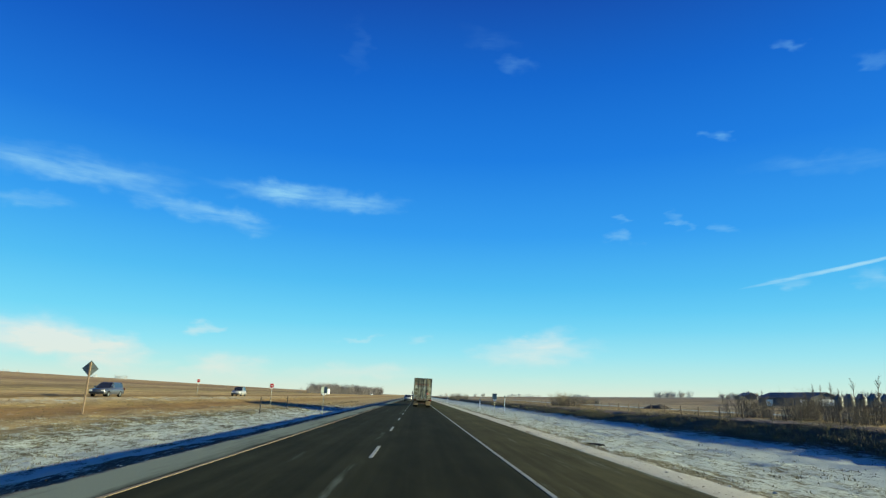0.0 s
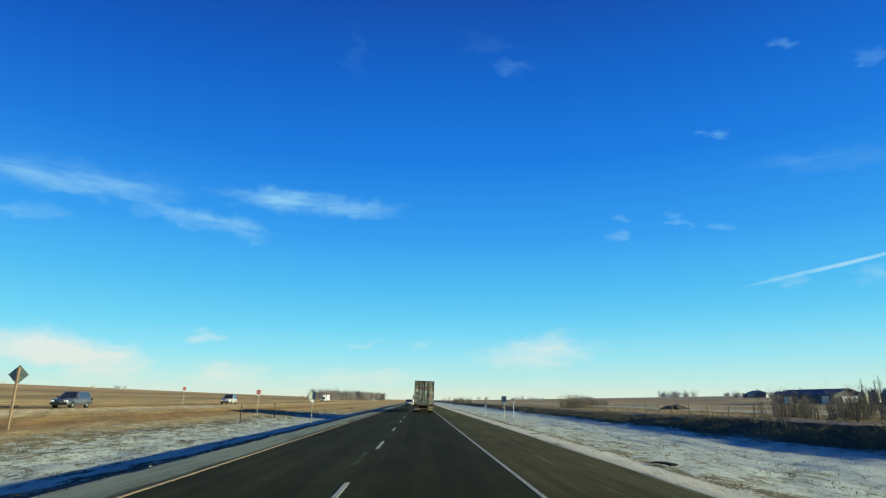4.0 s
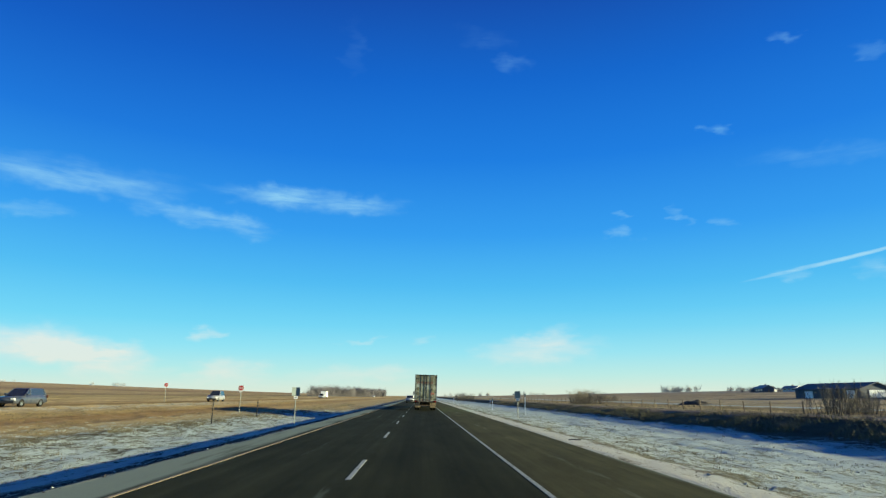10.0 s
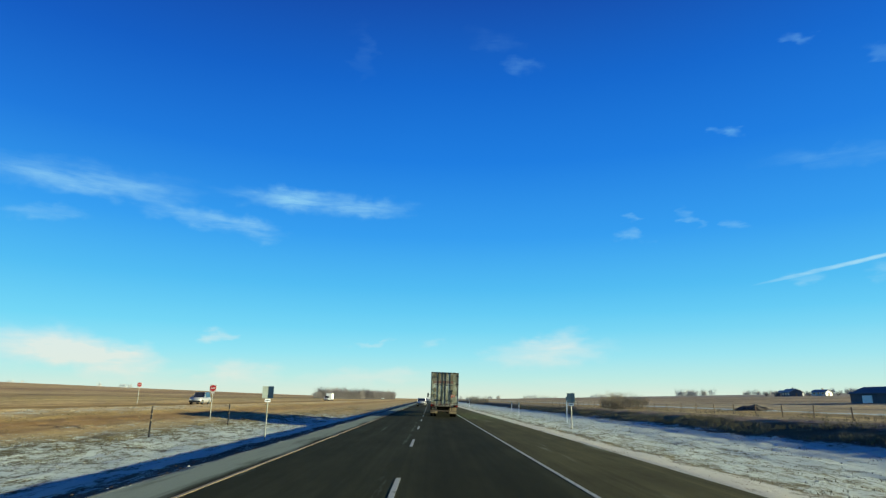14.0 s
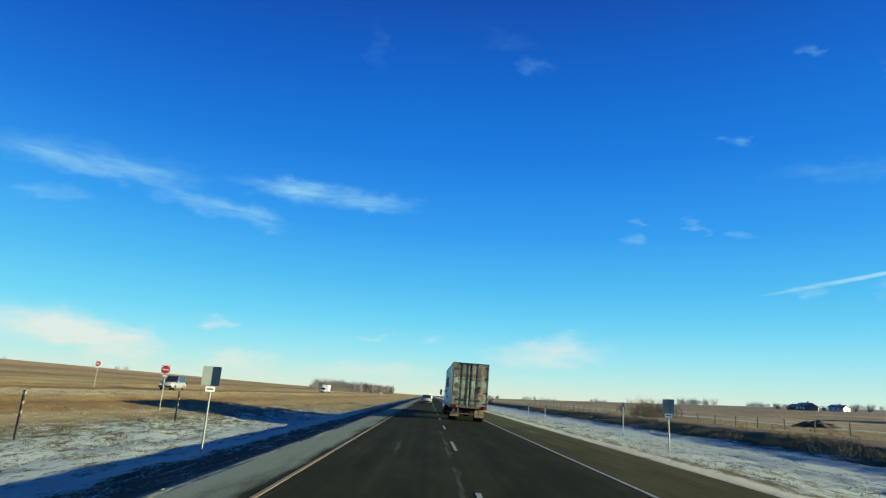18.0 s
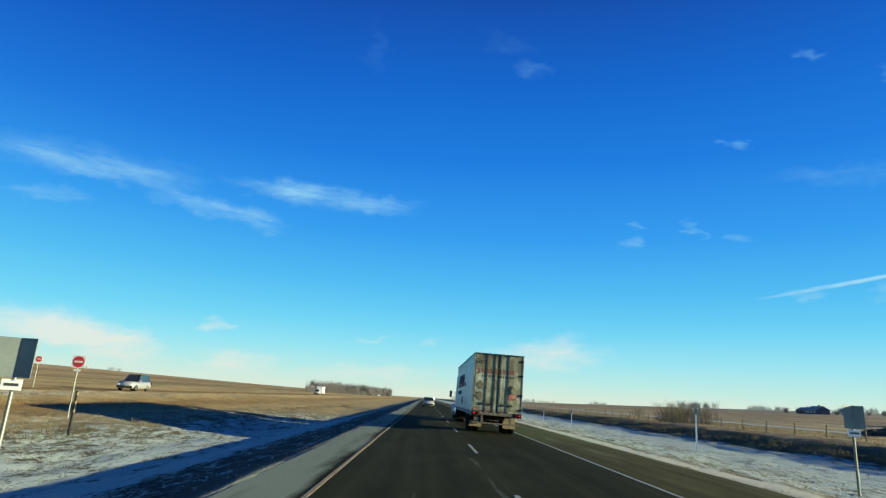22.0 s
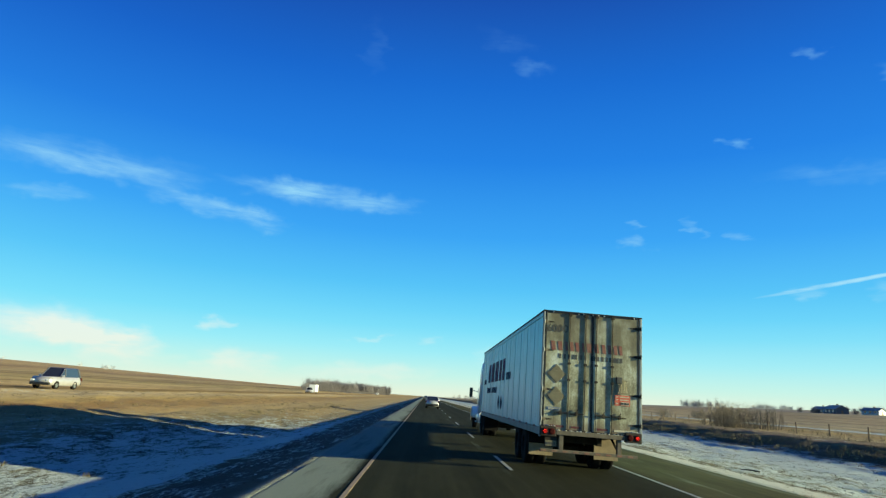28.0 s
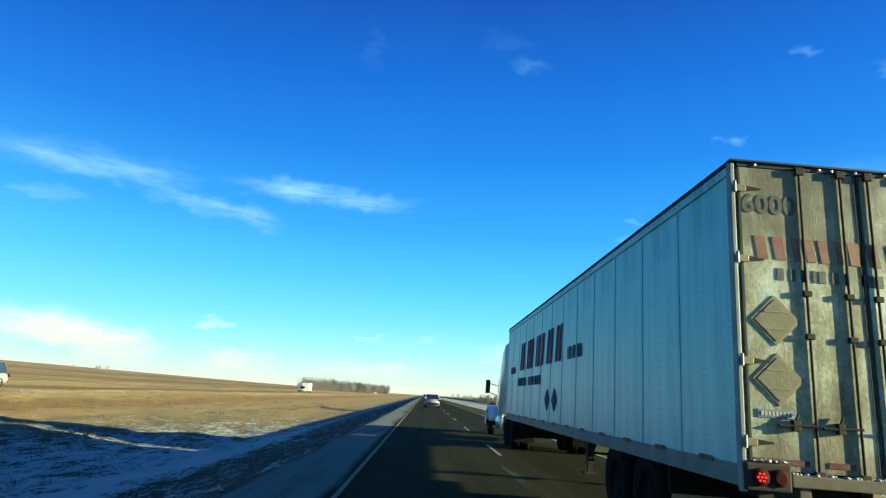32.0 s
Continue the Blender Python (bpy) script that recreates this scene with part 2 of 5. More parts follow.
def ground_look(n, b, pos):
    sep = n.add("ShaderNodeSeparateXYZ")
    n.put(sep.inputs[0], pos)
    warp = n.math("MULTIPLY", n.math("SUBTRACT", n.noise(n.stretch(pos, (0.4, 0.10, 0.4)), 1.0, 5.0), 0.5), 5.0)
    far = n.math("DIVIDE", n.math("ABSOLUTE", sep.outputs[0]), 16.0, clamp=True)
    x = n.math("ADD", sep.outputs[0], n.math("MULTIPLY", warp, n.math("POWER", far, 2.0)))
    # bands -8.6..-6 and 23..26.4: dark soil and grass, deepened with painted slope shade
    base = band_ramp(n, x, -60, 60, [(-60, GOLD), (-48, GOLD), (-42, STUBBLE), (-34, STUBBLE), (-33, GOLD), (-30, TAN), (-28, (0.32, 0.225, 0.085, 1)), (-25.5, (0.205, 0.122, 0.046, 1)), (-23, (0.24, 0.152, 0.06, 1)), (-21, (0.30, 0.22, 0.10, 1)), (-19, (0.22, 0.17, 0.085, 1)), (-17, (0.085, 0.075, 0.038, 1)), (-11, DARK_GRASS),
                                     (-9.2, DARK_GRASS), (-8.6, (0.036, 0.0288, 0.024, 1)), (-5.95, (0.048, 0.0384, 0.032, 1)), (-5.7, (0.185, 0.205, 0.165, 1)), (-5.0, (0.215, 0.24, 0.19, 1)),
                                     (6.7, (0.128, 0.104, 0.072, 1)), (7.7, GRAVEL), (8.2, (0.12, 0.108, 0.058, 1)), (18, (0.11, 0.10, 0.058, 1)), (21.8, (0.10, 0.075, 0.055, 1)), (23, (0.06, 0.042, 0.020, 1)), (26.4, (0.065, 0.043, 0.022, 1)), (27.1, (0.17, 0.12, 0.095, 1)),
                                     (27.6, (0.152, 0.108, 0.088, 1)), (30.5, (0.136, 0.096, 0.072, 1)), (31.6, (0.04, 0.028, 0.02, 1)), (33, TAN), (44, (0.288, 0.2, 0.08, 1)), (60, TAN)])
    right = band_ramp(n, sep.outputs[0], 60, 420, [(60, TAN), (110, (0.272, 0.192, 0.104, 1)), (180, (0.24, 0.176, 0.104, 1)), (270, (0.232, 0.192, 0.152, 1)), (420, (0.224, 0.192, 0.152, 1))])
    left = band_ramp(n, sep.outputs[0], -700, -60, [(-700, (0.35, 0.235, 0.12, 1)), (-320, (0.38, 0.265, 0.125, 1)), (-200, (0.27, 0.175, 0.085, 1)), (-150, (0.38, 0.275, 0.125, 1)),
                                                   (-110, (0.245, 0.165, 0.068, 1)), (-80, (0.375, 0.28, 0.11, 1)), (-60, GOLD)])
    base = n.mix(n.math("GREATER_THAN", sep.outputs[0], 60.0), base, right)
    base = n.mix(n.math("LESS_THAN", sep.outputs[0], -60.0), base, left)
    # streaks along the drills, tufts, and grain
    streak = n.noise(n.stretch(pos, (0.55, 0.035, 0.5)), 1.0, 6.0, 0.65)
    tuft = n.noise(n.stretch(pos, (1.0, 0.40, 1.0)), 1.4, 6.0, 0.72, 0.4)
    fine = n.noise(n.stretch(pos, (1.0, 0.6, 1.0)), 11.0, 4.0, 0.7)
    drill = n.noise(n.stretch(pos, (0.07, 0.012, 0.1)), 1.0, 6.0, 0.7)
    streak = n.math("ADD", n.math("MULTIPLY", streak, 0.6), n.math("MULTIPLY", drill, 0.4))
    vary = n.math("ADD", n.math("MULTIPLY", streak, 0.9), n.math("ADD", n.math("MULTIPLY", tuft, 0.5), n.math("MULTIPLY", fine, 0.5)))
    base = n.mix(1.0, base, n.ramp(n.math("MULTIPLY", vary, 0.53), [(0.34, (0.30, 0.29, 0.28, 1)), (0.5, (0.95, 0.95, 0.95, 1)), (0.66, (1.6, 1.55, 1.4, 1))]), "MULTIPLY")
    rows = n.noise(n.stretch(pos, (0.14, 0.022, 0.2)), 1.0, 8.0, 0.78)
    wide = n.math("MULTIPLY", n.math("SUBTRACT", n.math("ABSOLUTE", sep.outputs[0]), 24.0), 0.05, clamp=True)
    base = n.mix(wide, base, n.mix(1.0, base, n.ramp(rows, [(0.36, (0.58, 0.54, 0.50, 1)), (0.5, (1.0, 1.0, 1.0, 1)), (0.64, (1.35, 1.32, 1.25, 1))]), "MULTIPLY"))
    chance = band_ramp(n, x, -60, 60, [(-60, 0.12), (-46, 0.10), (-36, 0.26), (-33, 0.36), (-31, 0.44), (-29, 0.30), (-26, 0.16), (-23.5, 0.22), (-21.5, 0.32), (-18.5, 0.42), (-15.5, 0.56), (-12, 0.64), (-10.8, 0.70), (-10.4, 0.84), (-9.8, 0.80), (-9.0, 0.46),
                                       (-8.0, 0.40), (-6.2, 0.36), (-5.8, 0.28), (-5.4, 0.12), (-4.4, 0.1), (6.7, 0.72), (6.9, 0.84), (7.6, 0.78), (8.1, 0.40), (8.6, 0.54), (9.5, 0.60), (14, 0.64), (18, 0.78), (20.5, 0.78), (21.8, 0.58),
                                       (22.6, 0.34), (24, 0.14), (27.0, 0.12), (27.6, 0.30), (30.5, 0.28), (31.5, 0.1), (35, 0.22), (41, 0.10), (50, 0.22), (52, 0.72), (54, 0.70), (56, 0.2), (60, 0.26)])
    ahead = n.math("MULTIPLY", n.math("MULTIPLY", n.math("SUBTRACT", sep.outputs[1], 16.0), 0.03, clamp=True), n.math("LESS_THAN", sep.outputs[0], -8.8))
    base = n.mix(n.math("MULTIPLY", ahead, band_ramp(n, x, -30, -8, [(-30, 0.0), (-20, 0.5), (-17, 0.8), (-11, 0.6), (-8, 0.0)])), base, (0.29, 0.205, 0.092, 1))
    chance = n.math("SUBTRACT", chance, n.math("MULTIPLY", ahead, 0.26))
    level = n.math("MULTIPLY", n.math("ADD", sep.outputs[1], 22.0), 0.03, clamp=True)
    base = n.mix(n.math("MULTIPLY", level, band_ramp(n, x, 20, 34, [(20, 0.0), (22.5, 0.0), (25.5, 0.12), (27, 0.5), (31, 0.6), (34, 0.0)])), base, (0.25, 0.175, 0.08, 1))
    clump = n.math("ADD", n.math("MULTIPLY", tuft, 0.55), n.math("ADD", n.math("MULTIPLY", n.noise(n.stretch(pos, (1.6, 0.42, 1.6)), 2.6, 5.0, 0.7), 0.35), n.math("MULTIPLY", fine, 0.42)))
    snowy = n.math("MULTIPLY", n.math("SUBTRACT", n.math("ADD", chance, n.math("MULTIPLY", n.math("SUBTRACT", clump, 0.66), 2.3)), 0.42), 4.5, clamp=True)
    kerb = band_ramp(n, x, 0, 12, [(0, 0.0), (6.6, 0.9), (7.5, 0.75), (8.4, 0.15), (12, 0.0)])
    col = n.mix(snowy, base, n.mix(kerb, n.mix(n.math("MULTIPLY", fine, 0.9), SNOW, FROST), (0.42, 0.385, 0.30, 1)))
    n.put(b.inputs["Base Color"], col)
    n.put(b.inputs["Roughness"], n.math("SUBTRACT", 0.95, n.math("MULTIPLY", snowy, 0.3)))
    b.inputs["Specular IOR Level"].default_value = 0.15
    k = n.add("ShaderNodeBump")
    k.inputs["Strength"].default_value, k.inputs["Distance"].default_value = 0.8, 0.10
    n.put(k.inputs["Height"], n.math("ADD", clump, n.math("MULTIPLY", snowy, 0.25)))
    n.put(b.inputs["Normal"], k.outputs[0])


def asphalt_look(n, b, pos):
    sep = n.add("ShaderNodeSeparateXYZ")
    n.put(sep.inputs[0], pos)
    wav = n.math("MULTIPLY", n.math("SUBTRACT", n.noise(n.stretch(pos, (0.5, 0.12, 1)), 1.0, 5.0), 0.5), 0.35)
    x = n.math("ADD", sep.outputs[0], wav)
    base = band_ramp(n, x, -6, 7, [(-6, 0.085), (-4.5, 0.07), (-4.2, 0.05), (-3.6, 0.060), (-3.1, 0.051), (-2.4, 0.064), (-1.8, 0.051), (-1.1, 0.062), (-0.2, 0.052), (0.3, 0.036), (1.0, 0.046), (1.7, 0.035),
                                    (2.6, 0.050), (3.0, 0.060), (3.4, 0.068), (4.6, 0.080), (6.0, 0.085), (7, 0.085)])
    tone = n.mix(n.math("GREATER_THAN", x, 3.0), (0.42, 0.44, 0.23, 1), (0.70, 0.66, 0.31, 1))
    base = n.mix(1.0, base, tone, "MULTIPLY")
    grit = n.noise(pos, 55.0, 3.0, 0.7)
    blotch = n.noise(n.stretch(pos, (1.0, 0.25, 1.0)), 0.9, 6.0, 0.65)
    base = n.mix(1.0, base, n.ramp(n.math("ADD", n.math("MULTIPLY", grit, 0.5), n.math("MULTIPLY", blotch, 0.5)), [(0.3, 0.5), (0.5, 1.0), (0.7, 1.6)]), "MULTIPLY")
    track = n.noise(n.stretch(pos, (3.2, 0.035, 1.0)), 1.0, 5.0, 0.62)
    base = n.mix(1.0, base, n.ramp(track, [(0.33, 0.82), (0.5, 1.0), (0.68, 1.22)]), "MULTIPLY")
    # dried salt and blown snow: along the inner edge, in streaks on the hard shoulder, thin elsewhere
    salt = band_ramp(n, x, -6, 7, [(-6, 0.98), (-5.3, 0.98), (-4.9, 0.94), (-4.55, 0.86), (-4.3, 0.46), (-3.9, 0.22), (-2.7, 0.22), (-2.5, 0.38), (-2.3, 0.24), (-1.9, 0.2), (-1.2, 0.28), (-0.98, 0.46), (-0.8, 0.36), (-0.2, 0.18), (2.6, 0.2), (3.2, 0.34), (4.0, 0.30), (4.5, 0.40), (5.2, 0.32), (6.4, 0.42), (6.65, 0.75)])
    blow = n.noise(n.stretch(pos, (1.2, 0.10, 1.0)), 1.1, 6.0, 0.68, 0.3)
    cover = n.math("MULTIPLY", n.math("SUBTRACT", n.math("ADD", salt, n.math("MULTIPLY", n.math("SUBTRACT", blow, 0.5), 1.5)), 0.5), 2.4, clamp=True)
    cover = n.math("MULTIPLY", cover, n.math("ADD", 0.45, n.math("MULTIPLY", grit, 0.6)))
    col = n.mix(cover, base, (0.245, 0.285, 0.225, 1))
    n.put(b.inputs["Base Color"], col)
    b.inputs["Roughness"].default_value, b.inputs["Specular IOR Level"].default_value = 0.92, 0.03
    k = n.add("ShaderNodeBump")
    k.inputs["Strength"].default_value, k.inputs["Distance"].default_value = 0.35, 0.012
    n.put(k.inputs["Height"], n.math("ADD", grit, n.math("MULTIPLY", blotch, 0.8)))
    n.put(b.inputs["Normal"], k.outputs[0])


def worn_paint(color):
    def make(n, b, pos):
        f = n.ramp(n.noise(n.stretch(pos, (3.0, 1.2, 1.0)), 4.0, 6.0, 0.7), [(0.34, 0.0), (0.46, 1.0)])
        n.put(b.inputs["Base Color"], n.mix(f, (0.05, 0.05, 0.04, 1), color))
        b.inputs["Roughness"].default_value = 0.75
    return make


def door_look(n, b, pos):
    """White trailer doors under road grime and frozen spray: runs, a brown film under the header and over the sill."""
    sep = n.add("ShaderNodeSeparateXYZ")
    n.put(sep.inputs[0], pos)
    run = n.noise(n.stretch(pos, (4.5, 4.5, 0.7)), 1.0, 4.0, 0.55, 0.8)
    blot = n.noise(n.stretch(pos, (1.0, 1.0, 0.75)), 2.2, 4.0, 0.55, 0.2)
    speck = n.noise(n.stretch(pos, (1.0, 1.0, 0.8)), 24.0, 4.0, 0.7, 0.6)
    f = n.math("ADD", n.math("MULTIPLY", run, 0.36), n.math("ADD", n.math("MULTIPLY", blot, 0.42), n.math("MULTIPLY", speck, 0.26)))
    col = n.ramp(f, [(0.38, (0.52, 0.56, 0.47, 1)), (0.47, (0.37, 0.38, 0.27, 1)), (0.54, (0.23, 0.22, 0.135, 1)), (0.66, (0.085, 0.075, 0.043, 1))])
    film = n.math("ADD", n.math("MULTIPLY", n.math("SUBTRACT", sep.outputs[2], 2.7), 0.75), n.math("MULTIPLY", n.math("SUBTRACT", blot, 0.5), 2.2))
    col = n.mix(n.math("MULTIPLY", film, 0.9, clamp=True), col, n.ramp(speck, [(0.3, (0.075, 0.064, 0.038, 1)), (0.7, (0.18, 0.16, 0.09, 1))]))
    low = n.math("ADD", n.math("MULTIPLY", n.math("SUBTRACT", 1.45, sep.outputs[2]), 2.6), n.math("MULTIPLY", n.math("SUBTRACT", run, 0.5), 1.5))
    col = n.mix(n.math("MULTIPLY", low, 0.8, clamp=True), col, (0.13, 0.085, 0.055, 1))
    n.put(b.inputs["Base Color"], col)
    b.inputs["Roughness"].default_value = 0.4
    k = n.add("ShaderNodeBump")
    k.inputs["Strength"].default_value, k.inputs["Distance"].default_value = 0.5, 0.006
    n.put(k.inputs["Height"], n.math("ADD", n.noise(n.stretch(pos, (1.0, 1.0, 0.6)), 38.0, 4.0, 0.65, 0.6), n.math("MULTIPLY", run, 0.4)))
    n.put(b.inputs["Normal"], k.outputs[0])


def side_look(n, b, pos):
    """White painted aluminium sheet, cyan in base colour as painted skylit shade; dusty towards the skirt in patches,
    faint runs.
    """
    run = n.noise(n.stretch(pos, (4.0, 5.0, 0.35)), 1.0, 6.0, 0.6)
    blot = n.noise(pos, 0.8, 6.0, 0.6)
    f = n.math("ADD", n.math("MULTIPLY", run, 0.55), n.math("MULTIPLY", blot, 0.5))
    tint = n.add("ShaderNodeObjectInfo").outputs["Random"]
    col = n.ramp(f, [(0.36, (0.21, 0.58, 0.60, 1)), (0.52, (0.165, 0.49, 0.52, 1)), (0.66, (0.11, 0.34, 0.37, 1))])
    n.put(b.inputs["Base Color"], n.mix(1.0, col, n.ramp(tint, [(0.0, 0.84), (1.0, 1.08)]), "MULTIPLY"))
    b.inputs["Roughness"].default_value = 0.38
    k = n.add("ShaderNodeBump")
    k.inputs["Strength"].default_value, k.inputs["Distance"].default_value = 0.25, 0.01
    n.put(k.inputs["Height"], n.noise(n.stretch(pos, (1.0, 0.9, 0.25)), 2.2, 2.0))
    n.put(b.inputs["Normal"], k.outputs[0])


def glass_like(name, color=(0.02, 0.025, 0.03, 1)):
    return material(name, color=color, rough=0.06, spec=0.7, coat=0.5)


M = {
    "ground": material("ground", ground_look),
    "asphalt": material("asphalt", asphalt_look),
    "white_line": material("white_line", worn_paint((0.25, 0.26, 0.235, 1))),
    "yellow_line": material("yellow_line", worn_paint((0.225, 0.165, 0.095, 1))),
    "door": material("grimy_door", door_look),
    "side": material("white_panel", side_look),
    "alu": material("aluminium", color=(0.52, 0.53, 0.54, 1), rough=0.35, metal=0.85, grain=0.15, scale=5, bump=0.003),
    "dull_alu": material("dull_aluminium", color=(0.20, 0.24, 0.25, 1), rough=0.6, metal=0.3, grain=0.25, scale=4, dirt=(0.11, 0.10, 0.075, 1), dirt_amount=0.6),
    "rail": material("grimy_rail", color=(0.105, 0.145, 0.165, 1), rough=0.6, metal=0.2, grain=0.25, scale=3, dirt=(0.07, 0.07, 0.06, 1), dirt_amount=0.6),
    "steel": material("dirty_steel", color=(0.026, 0.024, 0.021, 1), rough=0.8, metal=0.1, spec=0.15, grain=0.3, scale=6, dirt=(0.075, 0.058, 0.038, 1), dirt_amount=0.4),
    "rivet": material("dull_rivets", color=(0.08, 0.17, 0.19, 1), rough=0.6, grain=0.2),
    "lamp_box": material("dark_lamp_housing", color=(0.025, 0.02, 0.017, 1), rough=0.8, spec=0.2, grain=0.3, scale=7, dirt=(0.10, 0.075, 0.05, 1), dirt_amount=0.4),
    "grime": material("salt_grime", color=(0.06, 0.047, 0.035, 1), rough=0.85, grain=0.3, scale=7, bump=0.004, dirt=(0.15, 0.125, 0.09, 1), dirt_amount=0.4),
    "salt": material("salt_stained_metal", color=(0.125, 0.108, 0.078, 1), rough=0.85, grain=0.3, scale=7, bump=0.004, dirt=(0.06, 0.045, 0.03, 1), dirt_amount=0.55),
    "black": material("black_paint", color=(0.018, 0.018, 0.019, 1), rough=0.45, grain=0.3, scale=9),
    "rubber": material("rubber", color=(0.010, 0.0095, 0.009, 1), rough=0.95, spec=0.05, grain=0.35, scale=6, bump=0.004, dirt=(0.028, 0.023, 0.018, 1), dirt_amount=0.2),
    "flap": material("mud_flap", color=(0.27, 0.21, 0.125, 1), rough=0.85, grain=0.3, scale=5, bump=0.003, dirt=(0.16, 0.12, 0.08, 1), dirt_amount=0.6),
    "gasket": material("gasket", color=(0.03, 0.03, 0.028, 1), rough=0.8, grain=0.2, scale=9),
    "red_brown": material("faded_red_print", color=(0.17, 0.042, 0.034, 1), rough=0.6, grain=0.25, scale=8, dirt=(0.26, 0.22, 0.13, 1), dirt_amount=0.4),
    "dark_print": material("dark_print", color=(0.035, 0.04, 0.04, 1), rough=0.6, grain=0.3, scale=8, dirt=(0.22, 0.19, 0.12, 1), dirt_amount=0.25),
    "grey_print": material("worn_grey_print", color=(0.05, 0.046, 0.036, 1), rough=0.6, grain=0.3, scale=8, dirt=(0.16, 0.14, 0.09, 1), dirt_amount=0.3),
    "side_red": material("crimson_print", color=(0.15, 0.045, 0.085, 1), rough=0.85, spec=0.1, grain=0.15, scale=4),
    "side_dark": material("blue_black_print", color=(0.05, 0.06, 0.09, 1), rough=0.85, spec=0.1, grain=0.15, scale=4),
    "guard_mark": material("worn_red_stripe", color=(0.17, 0.06, 0.04, 1), rough=0.8, grain=0.3, scale=8, dirt=(0.22, 0.18, 0.12, 1), dirt_amount=0.7),
    "placard": material("placard_plate", color=(0.15, 0.135, 0.08, 1), rough=0.6, metal=0.1, grain=0.25, scale=6, bump=0.003),
    "placard_edge": material("placard_edge", color=(0.19, 0.16, 0.10, 1), rough=0.55, metal=0.3, grain=0.3, scale=8),
    "orange": material("orange_red_sign", color=(0.50, 0.07, 0.03, 1), rough=0.55, grain=0.2, scale=9, dirt=(0.36, 0.28, 0.2, 1), dirt_amount=0.35),
    "cream": material("cream_print", color=(0.42, 0.38, 0.27, 1), rough=0.6, grain=0.15, scale=9),
    "blue": material("blue_label", color=(0.09, 0.16, 0.28, 1), rough=0.5, grain=0.2, scale=9, dirt=(0.3, 0.27, 0.2, 1), dirt_amount=0.4),
    "red_lens": material("red_lens", color=(0.045, 0.007, 0.006, 1), rough=0.8, spec=0.06),
    "red_mark": material("red_reflector", color=(0.09, 0.012, 0.02, 1), rough=0.6, spec=0.15, grain=0.2, scale=9, dirt=(0.25, 0.2, 0.15, 1), dirt_amount=0.4),
    "white": material("white_paint", color=(0.74, 0.75, 0.75, 1), rough=0.32, coat=0.3, grain=0.06, scale=2, dirt=(0.32, 0.29, 0.25, 1), dirt_amount=0.25),
    "navy": material("dark_blue_paint", color=(0.02, 0.03, 0.05, 1), rough=0.3, coat=0.4, grain=0.1, scale=3, dirt=(0.2, 0.18, 0.15, 1), dirt_amount=0.3),
    "silver": material("silver_paint", color=(0.40, 0.40, 0.40, 1), rough=0.35, metal=0.5, grain=0.08, scale=3, dirt=(0.2, 0.17, 0.13, 1), dirt_amount=0.35),
    "glass": glass_like("dark_glass"),
    "chrome": material("chrome", color=(0.75, 0.76, 0.78, 1), rough=0.15, metal=1.0, grain=0.05),
    "lamp": material("lamp_glass", color=(0.75, 0.75, 0.7, 1), rough=0.15, spec=0.7),
    "wood": material("weathered_wood", color=(0.16, 0.115, 0.075, 1), rough=0.9, grain=0.35, scale=5, bump=0.006),
    "zinc": material("galvanised_steel", color=(0.15, 0.16, 0.15, 1), rough=0.5, metal=0.6, grain=0.15, scale=6),
    "sign_back": material("sign_back", color=(0.17, 0.20, 0.19, 1), rough=0.5, metal=0.4, grain=0.2, scale=3, bump=0.002),
    "sign_red": material("sign_red", color=(0.27, 0.016, 0.022, 1), rough=0.45, grain=0.1, scale=6),
    "sign_pale": material("sign_pale", color=(0.40, 0.40, 0.39, 1), rough=0.5, grain=0.1, scale=6),
    "sign_white": material("sign_white", color=(0.78, 0.78, 0.76, 1), rough=0.45, grain=0.06, scale=6),
    "bark": material("bark", color=(0.085, 0.07, 0.052, 1), rough=0.9, grain=0.4, scale=3),
    "twig": material("twigs", color=(0.15, 0.125, 0.09, 1), rough=0.9, grain=0.4, scale=0.8),
    "far_twig": material("distant_twigs", color=(0.14, 0.13, 0.135, 1), rough=0.9, grain=0.4, scale=0.8),
    "hazy_twig": material("twigs_in_haze", color=(0.30, 0.29, 0.28, 1), rough=0.9, grain=0.3, scale=0.8),
    "dry_grass": material("dry_grass", color=(0.10, 0.085, 0.045, 1), rough=0.9, grain=0.45, scale=0.5),
    "barn": material("blue_grey_steel_cladding", color=(0.075, 0.085, 0.105, 1), rough=0.75, metal=0.0, grain=0.15, scale=0.4),
    "roof": material("grey_roof", color=(0.22, 0.22, 0.23, 1), rough=0.6, grain=0.2, scale=0.5),
    "bin": material("galvanised_bin", color=(0.12, 0.13, 0.145, 1), rough=0.55, metal=0.5, grain=0.12, scale=0.4),
    "soil": material("bare_soil", color=(0.045, 0.034, 0.024, 1), rough=0.95, grain=0.4, scale=1.2, bump=0.05, bscale=4),
    "snow": material("snow", color=(0.33, 0.35, 0.32, 1), rough=0.7, grain=0.1, scale=4, bump=0.02, bscale=8),
}
glow = bpy.data.materials.new("tail_lamp_bulbs")
glow.use_nodes = True
g = Nodes(glow.node_tree)
emit = g.add("ShaderNodeEmission")
emit.inputs[0].default_value, emit.inputs[1].default_value = (1.0, 0.03, 0.02, 1), 0.7
g.put(g.add("ShaderNodeOutputMaterial").inputs[0], emit.outputs[0])
M["glow"] = glow

